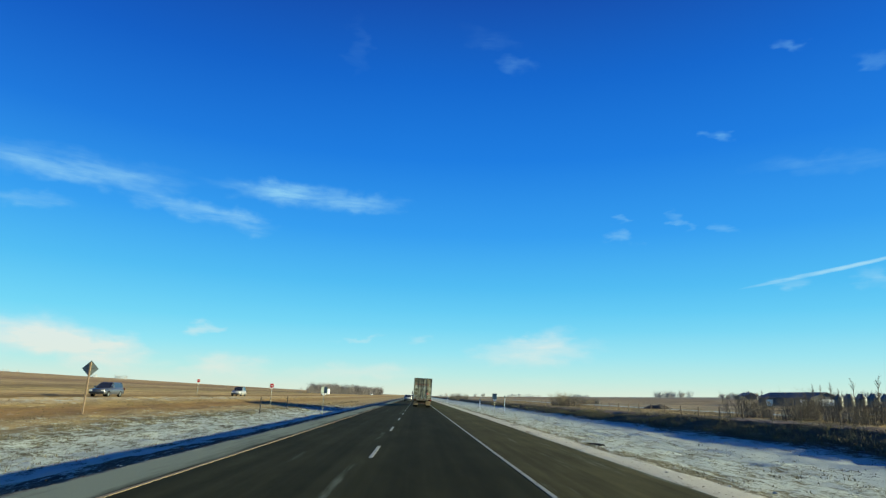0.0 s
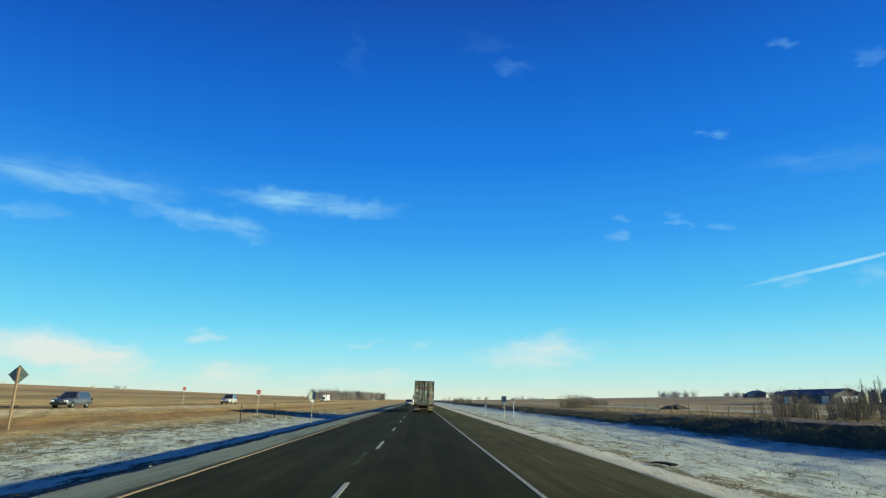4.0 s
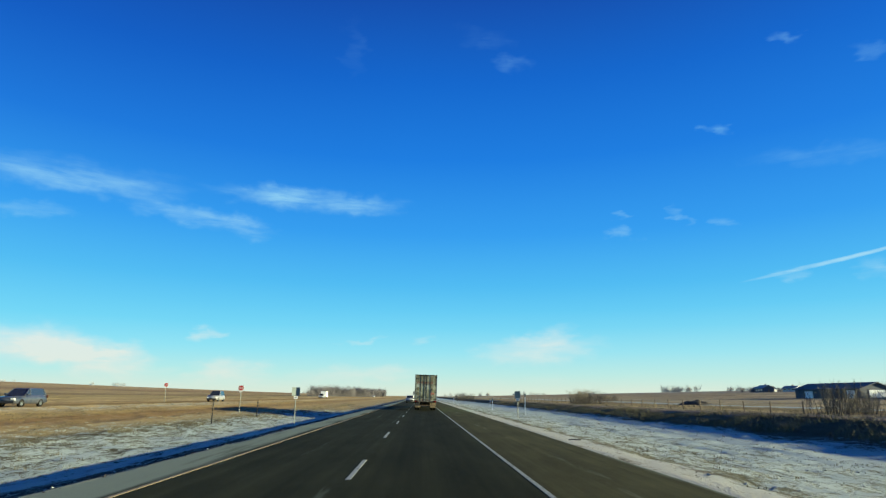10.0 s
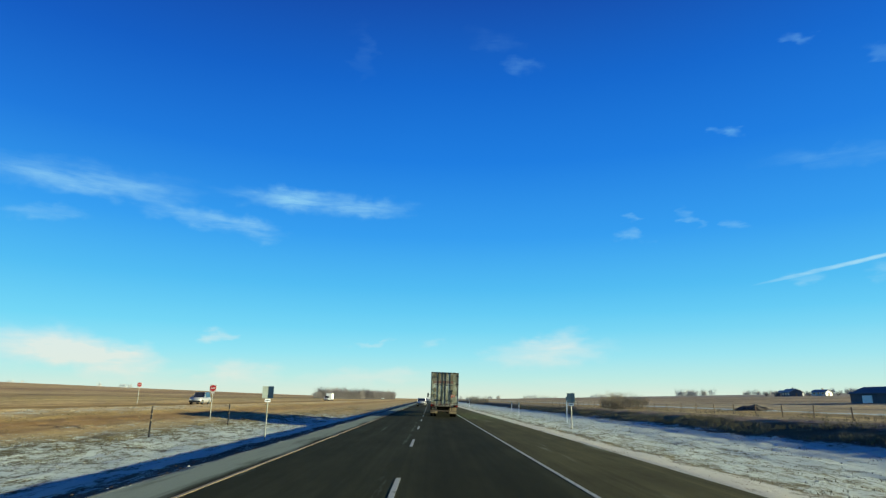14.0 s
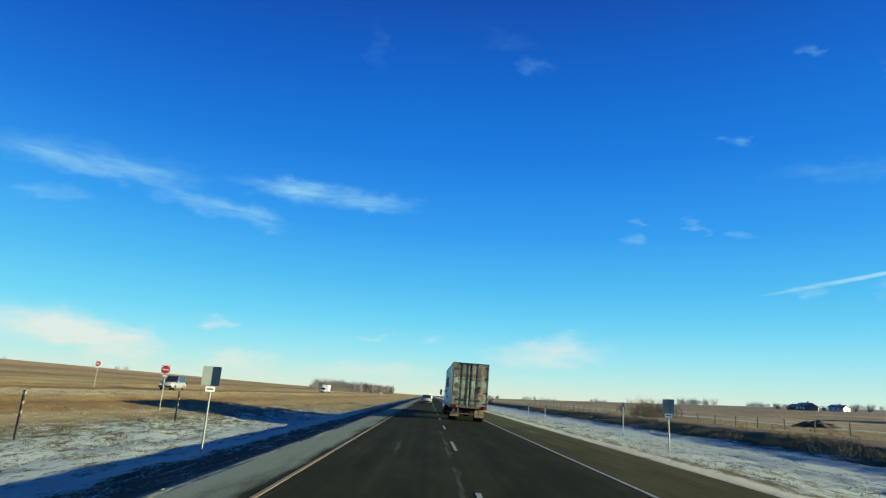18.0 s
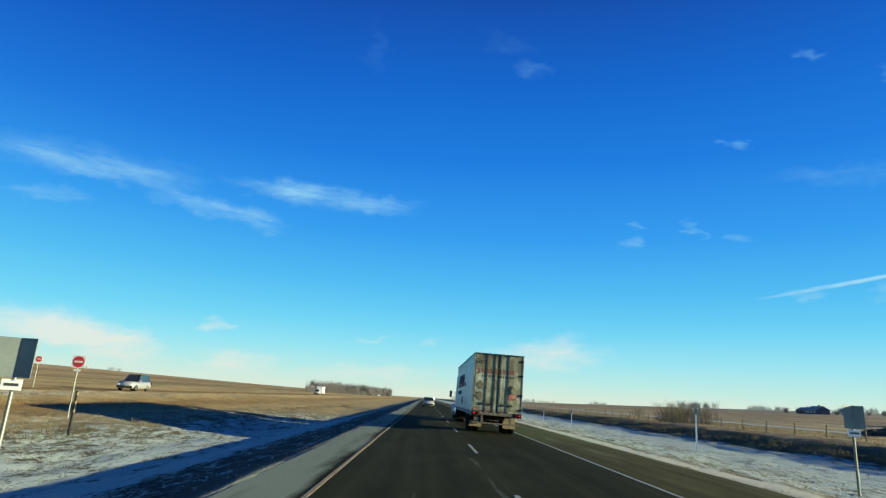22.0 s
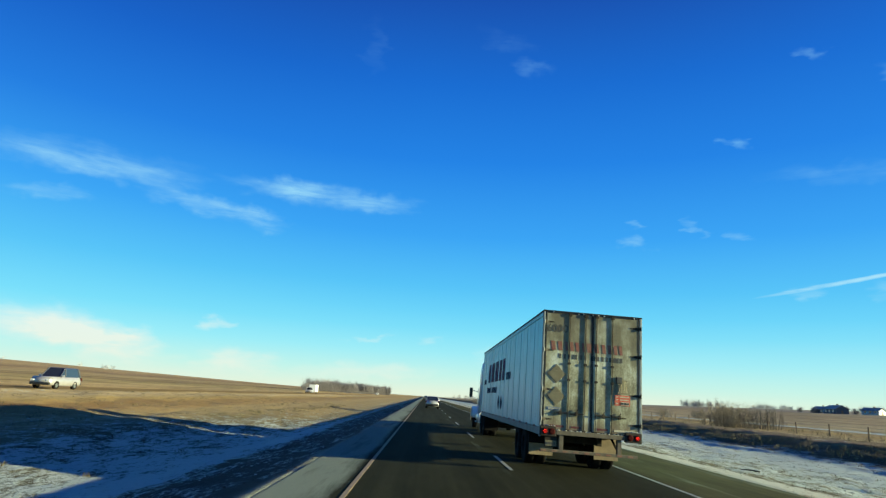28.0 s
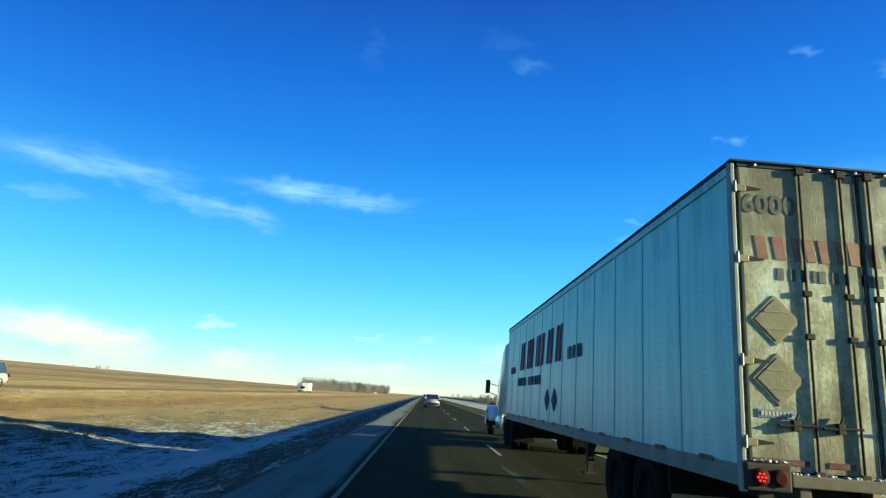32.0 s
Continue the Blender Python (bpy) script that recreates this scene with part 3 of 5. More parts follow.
# ---------------------------------------------------------------- building helpers


def finish(bm, name, mat, smooth=False):
    me = bpy.data.meshes.new(name)
    bm.to_mesh(me)
    bm.free()
    me.materials.append(M[mat] if isinstance(mat, str) else mat)
    if smooth:
        me.polygons.foreach_set("use_smooth", [True] * len(me.polygons))
    return me


def part(name, bm, mat, parent=None, label="", smooth=False):
    ob = new(name, finish(bm, name, mat, smooth))
    if parent is not None:
        ob.parent = parent
    if label:
        ob["label"] = label
    return ob


def thing(name, m, label, category, group=""):
    ob = new(name)
    ob.matrix_world = m
    ob.empty_display_size = 0.2
    return tagged(ob, label, category, group)


def box(bm, x0, x1, y0, y1, z0, z1, bevel=0.0):
    vs = [bm.verts.new((x, y, z)) for z in (z0, z1) for y in (y0, y1) for x in (x0, x1)]
    fs = [bm.faces.new([vs[i] for i in q]) for q in ((0, 2, 3, 1), (4, 5, 7, 6), (0, 1, 5, 4), (2, 6, 7, 3), (0, 4, 6, 2), (1, 3, 7, 5))]
    if bevel:
        es = list({e for f in fs for e in f.edges})
        bmesh.ops.bevel(bm, geom=es, offset=bevel, segments=2, affect="EDGES", profile=0.6)
    return bm


def boxes(*rows, bevel=0.0):
    bm = bmesh.new()
    for r in rows:
        box(bm, *r, bevel=bevel)
    return bm


def rod(bm, p, q, r0, r1=None, seg=8, caps=True):
    """A round bar from p to q, tapered from r0 to r1."""
    p, q = Vector(p), Vector(q)
    r1 = r0 if r1 is None else r1
    d = (q - p).normalized()
    u = d.orthogonal().normalized()
    v = d.cross(u)
    rings = []
    for c, r in ((p, r0), (q, r1)):
        rings.append([bm.verts.new(c + (u * math.cos(k * math.tau / seg) + v * math.sin(k * math.tau / seg)) * r) for k in range(seg)])
    for k in range(seg):
        bm.faces.new((rings[0][k], rings[0][(k + 1) % seg], rings[1][(k + 1) % seg], rings[1][k]))
    if caps:
        bm.faces.new(rings[0][::-1])
        bm.faces.new(rings[1])
    return bm


def lathe(bm, profile, center, axis="x", seg=24):
    """Turn a profile of (radius, offset) about an axis through center."""
    c = Vector(center)
    rings = []
    for r, o in profile:
        ring = []
        for k in range(seg):
            a, b = r * math.cos(k * math.tau / seg), r * math.sin(k * math.tau / seg)
            ring.append(bm.verts.new(c + (Vector((o, a, b)) if axis == "x" else Vector((a, b, o)))))
        rings.append(ring)
    for i in range(len(rings) - 1):
        for k in range(seg):
            bm.faces.new((rings[i][k], rings[i][(k + 1) % seg], rings[i + 1][(k + 1) % seg], rings[i + 1][k]))
    bm.faces.new(rings[0][::-1])
    bm.faces.new(rings[-1])
    bmesh.ops.recalc_face_normals(bm, faces=bm.faces[:])
    return bm


def loft(bm, sections):
    """Skin closed rings of equal length."""
    rings = [[bm.verts.new(p) for p in s] for s in sections]
    n = len(rings[0])
    for a, b in zip(rings, rings[1:]):
        for k in range(n):
            bm.faces.new((a[k], a[(k + 1) % n], b[(k + 1) % n], b[k]))
    bm.faces.new(rings[0][::-1])
    bm.faces.new(rings[-1])
    bmesh.ops.recalc_face_normals(bm, faces=bm.faces[:])
    return bm


def poly(bm, pts, depth):
    """A flat shape given by its corners, thickened by the vector depth."""
    d = Vector(depth)
    a = [bm.verts.new(p) for p in pts]
    b = [bm.verts.new(Vector(p) + d) for p in pts]
    n = len(a)
    bm.faces.new(a)
    bm.faces.new(b[::-1])
    for k in range(n):
        bm.faces.new((a[k], b[k], b[(k + 1) % n], a[(k + 1) % n]))
    bmesh.ops.recalc_face_normals(bm, faces=bm.faces[:])
    return bm


# ---------------------------------------------------------------- ground and road
PROFILE = [(-5000, 60), (-1500, 34), (-700, 18.5), (-300, 6.2), (-130, 1.2), (-60, 0.1), (-46, 0.3), (-43.6, 0.15), (-34, 0.15), (-32.5, 0.38), (-29, 0.1), (-24, -0.3), (-18, -0.65), (-13.5, -1.02),
           (-11, -1.04), (-8.6, -0.68), (-5.8, -0.05), (-5.55, -0.028), (-5.35, -0.25), (5.7, -0.30), (6.15, -0.165), (6.58, -0.133), (6.8, -0.127), (7.9, -0.20), (13, -0.55), (19.5, -0.66), (22.3, -0.45), (26.9, 0.50), (27.7, 0.58),
           (30.6, 0.58), (32, 0.25), (36, 0.2), (60, 0.8), (120, 2.7), (166, 4.3), (205, 5.6), (700, 21.0), (1500, 40), (5000, 70)]
PX, PZ = [p[0] for p in PROFILE], [p[1] for p in PROFILE]


def fall(y):
    """How much of the cross-fall there is along the road: the flanks sink to the plain far ahead."""
    return np.clip(1.0 - (y - 900.0) / 3600.0, 0.25, 1.0)


def height(x, y, rough=True):
    z = float(np.interp(x, PX, PZ))
    if 19.5 < x < 36.0:
        # the bank beside the field flattens out ahead
        flat = -0.66 + (x - 19.5) / 16.5 * 0.86
        z = flat + (z - flat) * min(1.0, max(0.72, 1.0 - (y + 32.0) / 90.0))
    if abs(x) > 60:
        z *= float(fall(y))
    if rough and (x < -5.4 or x > 6.7):
        edge = min(1.0, (abs(x + 0) - 5.4) / 2.0) if x < 0 else min(1.0, (x - 6.7) / 2.0)
        z += edge * (0.10 * (noise.noise((x * 0.5, y * 0.3, 1)) + 0.7 * noise.noise((x * 1.4, y * 0.9, 5))))
        if -80 < x < 40 and -100 < y < 90:
            z += edge * 0.055 * noise.noise((x * 3.1, y * 2.2, 9))
        z += min(1, max(0, (abs(x) - 30) / 60)) * 0.5 * noise.noise((x * 0.02, y * 0.012, 3))
    return z


def stations(lo, hi, step, grow, end_lo, end_hi):
    out = list(np.arange(lo, hi, step))
    s = step
    v = out[-1]
    while v < end_hi:
        s *= grow
        v += s
        out.append(min(v, end_hi))
    s, v = step, lo
    while v > end_lo:
        s *= grow
        v -= s
        out.insert(0, max(v, end_lo))
    return out


def build_ground():
    xs = stations(-30, 34, 0.36, 1.12, -4800, 4800)
    ys = stations(-92, 62, 0.5, 1.09, -700, 4800)
    for edge in (-8.6, -5.8, -5.55, -5.35, 5.7, 6.15, 6.58, 6.8, 27.7):
        xs = sorted([v for v in xs if abs(v - edge) > 0.09] + [edge])
    nx, ny = len(xs), len(ys)
    verts = [(x, y, height(x, y)) for y in ys for x in xs]
    faces = [(j * nx + i, j * nx + i + 1, (j + 1) * nx + i + 1, (j + 1) * nx + i) for j in range(ny - 1) for i in range(nx - 1)]
    me = bpy.data.meshes.new("ground")
    me.from_pydata(verts, [], faces)
    me.materials.append(M["ground"])
    me.polygons.foreach_set("use_smooth", [True] * len(me.polygons))
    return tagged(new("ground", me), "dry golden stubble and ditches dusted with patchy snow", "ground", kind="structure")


ground = build_ground()

DASH_X, RIGHT_X, YELLOW_X = -0.68, 3.03, -4.22
bm = bmesh.new()
ys = stations(-100, 120, 5.0, 1.15, -700, 4700)
xs = [-5.66, -5.58, -4.2, -2.4, -0.68, 0.1, 1.1, 2.6, 2.96, 4.5, 6.55, 6.66]
zs = [-0.2, -0.02, 0, 0.012, 0.02, 0.009, -0.014, -0.05, -0.057, -0.09, -0.13, -0.3]
grid = [[bm.verts.new((x, y, z)) for x, z in zip(xs, zs)] for y in ys]
for a, b in zip(grid, grid[1:]):
    for k in range(len(xs) - 1):
        bm.faces.new((a[k], a[k + 1], b[k + 1], b[k]))
road = tagged(part("road", bm, "asphalt"), "worn dark asphalt carriageway streaked with dried salt", "road", kind="structure")


def road_z(x):
    return float(np.interp(x, xs, zs))


def strip(name, x, width, y0, y1, mat, parent, step=40.0):
    bm = bmesh.new()
    z = road_z(x) + 0.008
    n = max(1, int((y1 - y0) / step))
    rows = []
    for k in range(n + 1):
        y = y0 + (y1 - y0) * k / n
        rows.append([bm.verts.new((x + d * width / 2, y, z - (0.012 if abs(d) > 1 else 0))) for d in (-1.02, -1, 1, 1.02)])
    for a, b in zip(rows, rows[1:]):
        for k in range(3):
            bm.faces.new((a[k], a[k + 1], b[k + 1], b[k]))
    return part(name, bm, mat, parent)


strip("edge_line", RIGHT_X, 0.095, -200, 2600, "white_line", road)
strip("edge_line", YELLOW_X, 0.085, -200, 2600, "yellow_line", road)["label"] = "worn yellow edge line"
dash = None
for k in range(-9, 42):
    if dash is None:
        dash = strip("lane_dash", DASH_X, 0.10, -3.7 / 2, 3.7 / 2, "white_line", road)
        mesh = dash.data
        bpy.data.objects.remove(dash)
    d = new("lane_dash", mesh)
    d.parent = road
    d.location = (0, 12.0 * k + 1.95, 0)

# the other carriageway, beyond the wide median
bm = bmesh.new()
ox = [-43.2, -43, -39, -34.7, -34.5]
oz = [0.0, 0.20, 0.25, 0.20, 0.0]
grid = [[bm.verts.new((x, y, z)) for x, z in zip(ox, oz)] for y in stations(-100, 120, 10.0, 1.2, -700, 4700)]
for a, b in zip(grid, grid[1:]):
    for k in range(4):
        bm.faces.new((a[k], a[k + 1], b[k + 1], b[k]))
tagged(part("road", bm, material("far_asphalt", color=(0.24, 0.165, 0.075, 1), rough=1.0, spec=0.0, grain=0.3, scale=0.4, dirt=(0.40, 0.28, 0.12, 1), dirt_amount=0.7)),
                  "dusty opposite carriageway beyond the median", "road", kind="structure")

# ---------------------------------------------------------------- the semi-trailer
TW, TL, TZ0, TZ1 = 2.6, 16.2, 1.08, 4.09       # width, length, floor and roof


def tyre_mesh(r=0.51, w=0.27):
    bm = bmesh.new()
    lathe(bm, [(r * 0.56, -w * 0.42), (r * 0.80, -w * 0.5), (r * 0.955, -w * 0.47), (r, -w * 0.36), (r * 0.985, -w * 0.12), (r * 0.985, w * 0.12), (r, w * 0.36), (r * 0.955, w * 0.47), (r * 0.80, w * 0.5), (r * 0.56, w * 0.42)], (0, 0, 0), "x", 28)
    return finish(bm, "tyre", "rubber", True)


def rim_mesh(r=0.51, w=0.27, mat="steel"):
    bm = bmesh.new()
    lathe(bm, [(r * 0.57, -w * 0.44), (r * 0.53, -w * 0.46), (r * 0.48, -w * 0.15), (r * 0.30, -w * 0.1), (r * 0.26, -w * 0.42), (r * 0.12, -w * 0.46), (r * 0.12, w * 0.2), (r * 0.5, w * 0.3), (r * 0.57, w * 0.44)], (0, 0, 0), "x", 20)
    return finish(bm, "rim", mat, True)


TYRE, RIM = tyre_mesh(), rim_mesh(mat="rubber")


def wheel(parent, x, y, z=0.505, tyre=TYRE, rim=RIM, flip=False):
    t = new("tyre", tyre)
    t.parent = parent
    t.matrix_local = pose(x, y, z, 0, 0, 180 if flip else 0)
    r = new("rim", rim)
    r.parent = t
    r["label"] = "grimy wheel rim"
    return t


def glyph_bars(name, widths, x0, z0, h, slant, mat, parent, plane, gap=0.2, t=0.006, curve=None):
    """Blocks in the size and colour of printed letters, on the rear (plane 'y') or the side (plane 'x')."""
    x = x0
    for k, wd in enumerate(widths):
        if wd > 0:
            up = curve(k) if curve else 0.0
            z, hh = z0 + up, h
            bm = bmesh.new()
            # print drawn as plain slanted bars of its size: two a block, one where it is narrow
            bars = ((0.0, 0.34), (0.56, 0.90)) if wd > 0.12 else ((0.0, 0.62),)
            for u0, u1 in bars:
                pts = [(x + wd * u0, z), (x + wd * u1, z), (x + wd * u1 + slant, z + hh), (x + wd * u0 + slant, z + hh)]
                if plane == "y":
                    poly(bm, [(a, -0.0, b) for a, b in pts], (0, -t, 0))
                else:
                    poly(bm, [(0.0, -a, b) for a, b in pts], (-t, 0, 0))
            part(name, bm, mat, parent)
            x += wd * (1 + gap)
        else:
            x -= wd


def build_trailer():
    tr = thing("semi_trailer", pose(-0.05, 0, 0.012, 0, 1.2, 0), "white box semi-trailer with grimy frost-streaked rear doors and lock rods", "trailer")
    # side walls: riveted panels with narrow joints
    n = 13
    pw = (TL - 0.24) / n
    bm = bmesh.new()
    box(bm, 0.0, 0.03, 0.004, pw - 0.004, TZ0 + 0.02, TZ1 - 0.14)
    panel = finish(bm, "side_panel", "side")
    bm = bmesh.new()
    for cols in ((pw * 0.5 - 0.035, pw * 0.5 + 0.035), (0.06,)):
        for c in cols:
            for k in range(36):
                z = TZ0 + 0.10 + k * (TZ1 - TZ0 - 0.38) / 35
                lathe(bm, [(0.0085, 0.001), (0.007, -0.003), (0.003, -0.004)], (0, c, z), "x", 5)
    rivets = finish(bm, "rivets", "rivet")
    bm = boxes((-0.010, 0.0, -0.022, 0.022, TZ0 + 0.02, TZ1 - 0.14))
    seam = finish(bm, "panel_joint", "side")
    for k in range(n):
        for sx in (0, 1):
            p = new("side_panel", panel)
            p.parent = tr
            p.matrix_local = pose(0.012 if sx == 0 else TW - 0.012, 0.12 + k * pw + (pw if sx else 0), 0, 0, 0, 180 if sx else 0)
            if sx == 0:
                r = tagged(new("rivets", rivets), kind="stuff")
                r.parent = p
                j = new("panel_joint", seam)
                j.parent = p
    part("liner", boxes((0.045, TW - 0.045, 0.08, TL - 0.02, TZ0 + 0.05, TZ1 - 0.05)), "dull_alu", tr)
    part("front_wall", boxes((0.0, TW, TL - 0.12, TL, TZ0, TZ1 - 0.02), bevel=0.04), "side", tr)
    part("roof", boxes((0.03, TW - 0.03, 0.04, TL - 0.02, TZ1 - 0.05, TZ1)), "dull_alu", tr)
    for x0, x1 in ((-0.012, 0.05), (TW - 0.05, TW + 0.012)):
        part("top_rail", boxes((x0, x1, 0.06, TL, TZ1 - 0.145, TZ1 - 0.05), bevel=0.006), "side", tr)
        part("roof_edge", boxes((x0 - 0.004, x1 + 0.004, 0.06, TL, TZ1 - 0.05, TZ1 + 0.006), bevel=0.006), "steel", tr, "dark roof edge")
        part("bottom_rail", boxes((x0, x1, 0.06, TL - 0.3, 0.92, TZ0 + 0.03), bevel=0.008), "rail", tr, "dull grimy aluminium bottom rail")
    bm = bmesh.new()
    for k in range(110):
        lathe(bm, [(0.012, 0.001), (0.010, -0.005), (0.004, -0.007)], (-0.012, 0.2 + k * 0.145, TZ1 - 0.09), "x", 6)
        lathe(bm, [(0.012, 0.001), (0.010, -0.005), (0.004, -0.007)], (-0.012, 0.2 + k * 0.145, TZ0 - 0.02), "x", 6)
    tagged(part("rail_rivets", bm, "dull_alu", tr), kind="stuff")
    for k in range(13):
        y = 0.55 + k * 1.22
        part("reflector_strip", boxes((-0.018, -0.0125, y, y + 0.3, TZ0 + 0.0, TZ0 + 0.055)), "red_mark", tr, "small dark red reflector strip")
    # rear frame
    for x0, x1 in ((-0.012, 0.06), (TW - 0.06, TW + 0.012)):
        part("corner_post", boxes((x0, x1 if x0 > 1 else 0.035, -0.01, 0.07, 0.88, TZ1 - 0.02), bevel=0.01), "dull_alu", tr, "dull aluminium corner post")
    part("header", boxes((0.06, TW - 0.06, -0.008, 0.08, TZ1 - 0.055, TZ1), bevel=0.006), "black", tr, "dark header rail")
    part("header_cap", boxes((-0.012, TW + 0.012, -0.03, 0.08, TZ1 - 0.008, TZ1 + 0.012)), "black", tr)
    for x in (0.25, 0.92, 1.05, 1.3, 1.45, 1.6, 2.4):
        bm = bmesh.new()
        lathe(bm, [(0.014, 0.0), (0.012, 0.01), (0.004, 0.014)], (0, 0, 0), "z", 8)
        bm.transform(Matrix.Translation((x, -0.01, TZ1 - 0.03)) @ Matrix.Rotation(radians(90), 4, "X"))
        part("marker_lamp", bm, "lamp", tr)
    part("sill", boxes((0.42, TW - 0.42, -0.05, 0.10, 0.95, 1.06), bevel=0.012), "salt", tr, "salt-stained rear sill crusted with frozen snow")
    bm = bmesh.new()
    rnd = random.Random(5)
    for k in range(190):
        x = rnd.uniform(0.08, TW - 0.08)
        r = 0.005 + 0.017 * rnd.random() ** 2.2
        bmesh.ops.create_icosphere(bm, subdivisions=1, radius=r, matrix=Matrix.Translation((x, -0.02 + rnd.uniform(-0.02, 0.015), (1.155 if x < 0.42 or x > TW - 0.42 else 1.06) + r * 0.3)) @ Matrix.Diagonal((1.4, 1, 0.8, 1)))
    tagged(part("snow_crust", bm, "snow", tr, "lumps of frozen snow along the sill", True), kind="stuff")
    # doors
    for x0, x1 in ((0.07, 1.29), (1.31, 2.53)):
        d = part("door", boxes((x0, x1, 0.0, 0.045, 1.08, TZ1 - 0.06), bevel=0.006), "door", tr)
        for a, b in ((x0, x0 + 0.022), (x1 - 0.022, x1)):
            part("gasket", boxes((a, b, -0.006, 0.002, 1.09, TZ1 - 0.07)), "gasket", d)
        hx = x0 - 0.06 if x0 < 1 else x1 - 0.09
        for z in (1.28, 2.02, 3.02, 3.76):
            h = part("hinge", boxes((hx, hx + 0.13, -0.022, -0.004, z, z + 0.07), bevel=0.006), "placard_edge" if x0 < 1 else "steel", d)
            bm = bmesh.new()
            px = hx + 0.012 if x0 < 1 else hx + 0.14
            rod(bm, (px, -0.03, z - 0.02), (px, -0.03, z + 0.095), 0.017)
            part("hinge_pin", bm, "dull_alu" if x0 < 1 else "steel", h)
        # tapering tail of the bracket
        for z in (1.28, 2.02, 3.02, 3.76):
            s = 1 if x0 < 1 else -1
            bx = hx + (0.13 if s > 0 else 0.0)
            bm = bmesh.new()
            poly(bm, [(bx, -0.004, z + 0.01), (bx + 0.16 * s, -0.004, z + 0.03), (bx + 0.16 * s, -0.004, z + 0.045), (bx, -0.004, z + 0.065)], (0, -0.006, 0))
            part("hinge_strap", bm, "steel", d)
    # lock rods, their guides, cams and handles
    for k, x in enumerate((0.70, 1.12, 1.41, 1.83)):
        bm = bmesh.new()
        rod(bm, (x, -0.017, 1.00), (x, -0.017, TZ1 - 0.03), 0.0125, seg=10)
        lr = part("lock_rod", bm, "steel", tr, "dark vertical lock rod")
        for z in (2.30, 2.72):
            part("rod_guide", boxes((x - 0.04, x + 0.04, -0.040, -0.003, z, z + 0.055), bevel=0.006), "steel", lr)
        for z in (1.02, TZ1 - 0.11):
            part("cam", boxes((x - 0.045, x + 0.045, -0.042, -0.008, z, z + 0.08), bevel=0.008), "steel", lr)
        bm = bmesh.new()
        rod(bm, (x, -0.05, 1.50), (x + 0.36 * (-1 if k in (0, 1) else 1), -0.028, 1.48), 0.012, 0.016)
        hd = part("handle", bm, "steel", lr)
        cx = x + (-0.2 if k in (0, 1) else 0.2)
        bm = boxes((cx - 0.035, cx + 0.035, -0.05, -0.003, 1.44, 1.54), bevel=0.008)
        rod(bm, (cx, -0.035, 1.54), (cx + 0.03, -0.03, 1.60), 0.012)
        part("handle_catch", bm, "steel", hd)
    # plates and print
    for cx, cz in ((0.375, 2.46), (0.375, 1.90)):
        r = 0.245
        bm = bmesh.new()
        poly(bm, [(cx - r, -0.003, cz), (cx, -0.003, cz - r), (cx + r, -0.003, cz), (cx, -0.003, cz + r)], (0, -0.007, 0))
        pl = part("placard_holder", bm, "placard_edge", tr, "empty diamond placard holder, dulled metal")
        r = 0.205
        bm = bmesh.new()
        poly(bm, [(cx - r, -0.009, cz), (cx, -0.009, cz - r), (cx + r, -0.009, cz), (cx, -0.009, cz + r)], (0, -0.006, 0))
        part("placard_plate", bm, "placard", pl)
        for dz in (-0.085, 0.085):
            part("plate_fold", boxes((cx - 0.115, cx + 0.115, -0.019, -0.014, cz + dz - 0.008, cz + dz + 0.008)), "placard_edge", pl)
    ps = part("notice", boxes((1.905, 2.30, -0.012, -0.002, 1.79, 2.05)), "orange", tr, "orange-red notice with worn bars of print")
    for k, (a, b, z) in enumerate(((1.93, 1.99, 1.99), (2.03, 2.27, 1.99), (1.93, 1.99, 1.92), (2.04, 2.26, 1.92), (1.93, 1.99, 1.83))):
        part("print_bar", boxes((a, b, -0.0165, -0.0115, z, z + 0.028)), "cream", ps)
    nb = part("number_panel", boxes((2.06, 2.28, -0.0165, -0.0115, 1.805, 1.885)), "cream", ps)
    for k in range(6):
        part("print_bar", boxes((2.065 + k * 0.036, 2.088 + k * 0.036, -0.021, -0.016, 1.82, 1.872)), "dark_print", nb)
    # document rack on the right-hand door
    bm = bmesh.new()
    for a in (2.0, 2.06, 2.14, 2.2):
        rod(bm, (a, -0.035, 2.08), (a, -0.035, 2.42), 0.008)
    rod(bm, (1.96, -0.035, 2.1), (2.24, -0.035, 2.1), 0.009)
    rod(bm, (1.96, -0.035, 2.42), (2.24, -0.035, 2.42), 0.009)
    part("holder_rack", bm, "placard_edge", tr)
    part("holder_card", boxes((1.94, 2.08, -0.05, -0.003, 2.34, 2.50), bevel=0.01), "dark_print", tr)
    lb = part("maker_plate", boxes((0.16, 0.52, -0.008, -0.002, 1.545, 1.62)), "blue", tr, "small blue maker's plate")
    for k in range(9):
        part("print_bar", boxes((0.19 + k * 0.035, 0.213 + k * 0.035, -0.0125, -0.0075, 1.562, 1.603)), "cream", lb)
    for a, b, m in ((0.10, 0.62, "red_mark"), (0.80, 1.05, "red_mark"), (1.46, 1.74, "red_mark"), (1.9, 2.4, "cream")):
        part("reflector_strip", boxes((a, b, -0.007, -0.001, 1.135, 1.185)), m, tr)
    glyph_bars("print_block", [0.32, 0.11, 0.25, -0.02, 0.09, -0.02, 0.34, 0.27, 0.24], 0.235, 3.07, 0.235, -0.03, "red_brown", tr, "y", 0.17)
    glyph_bars("print_block", [0.11, 0.09, 0.10, 0.05, 0.11, 0.11, 0.07, -0.08, 0.13, 0.10, 0.10, 0.07, 0.10, 0.14, 0.10], 0.42, 2.865, 0.12, 0.0, "dark_print", tr, "y", 0.2)
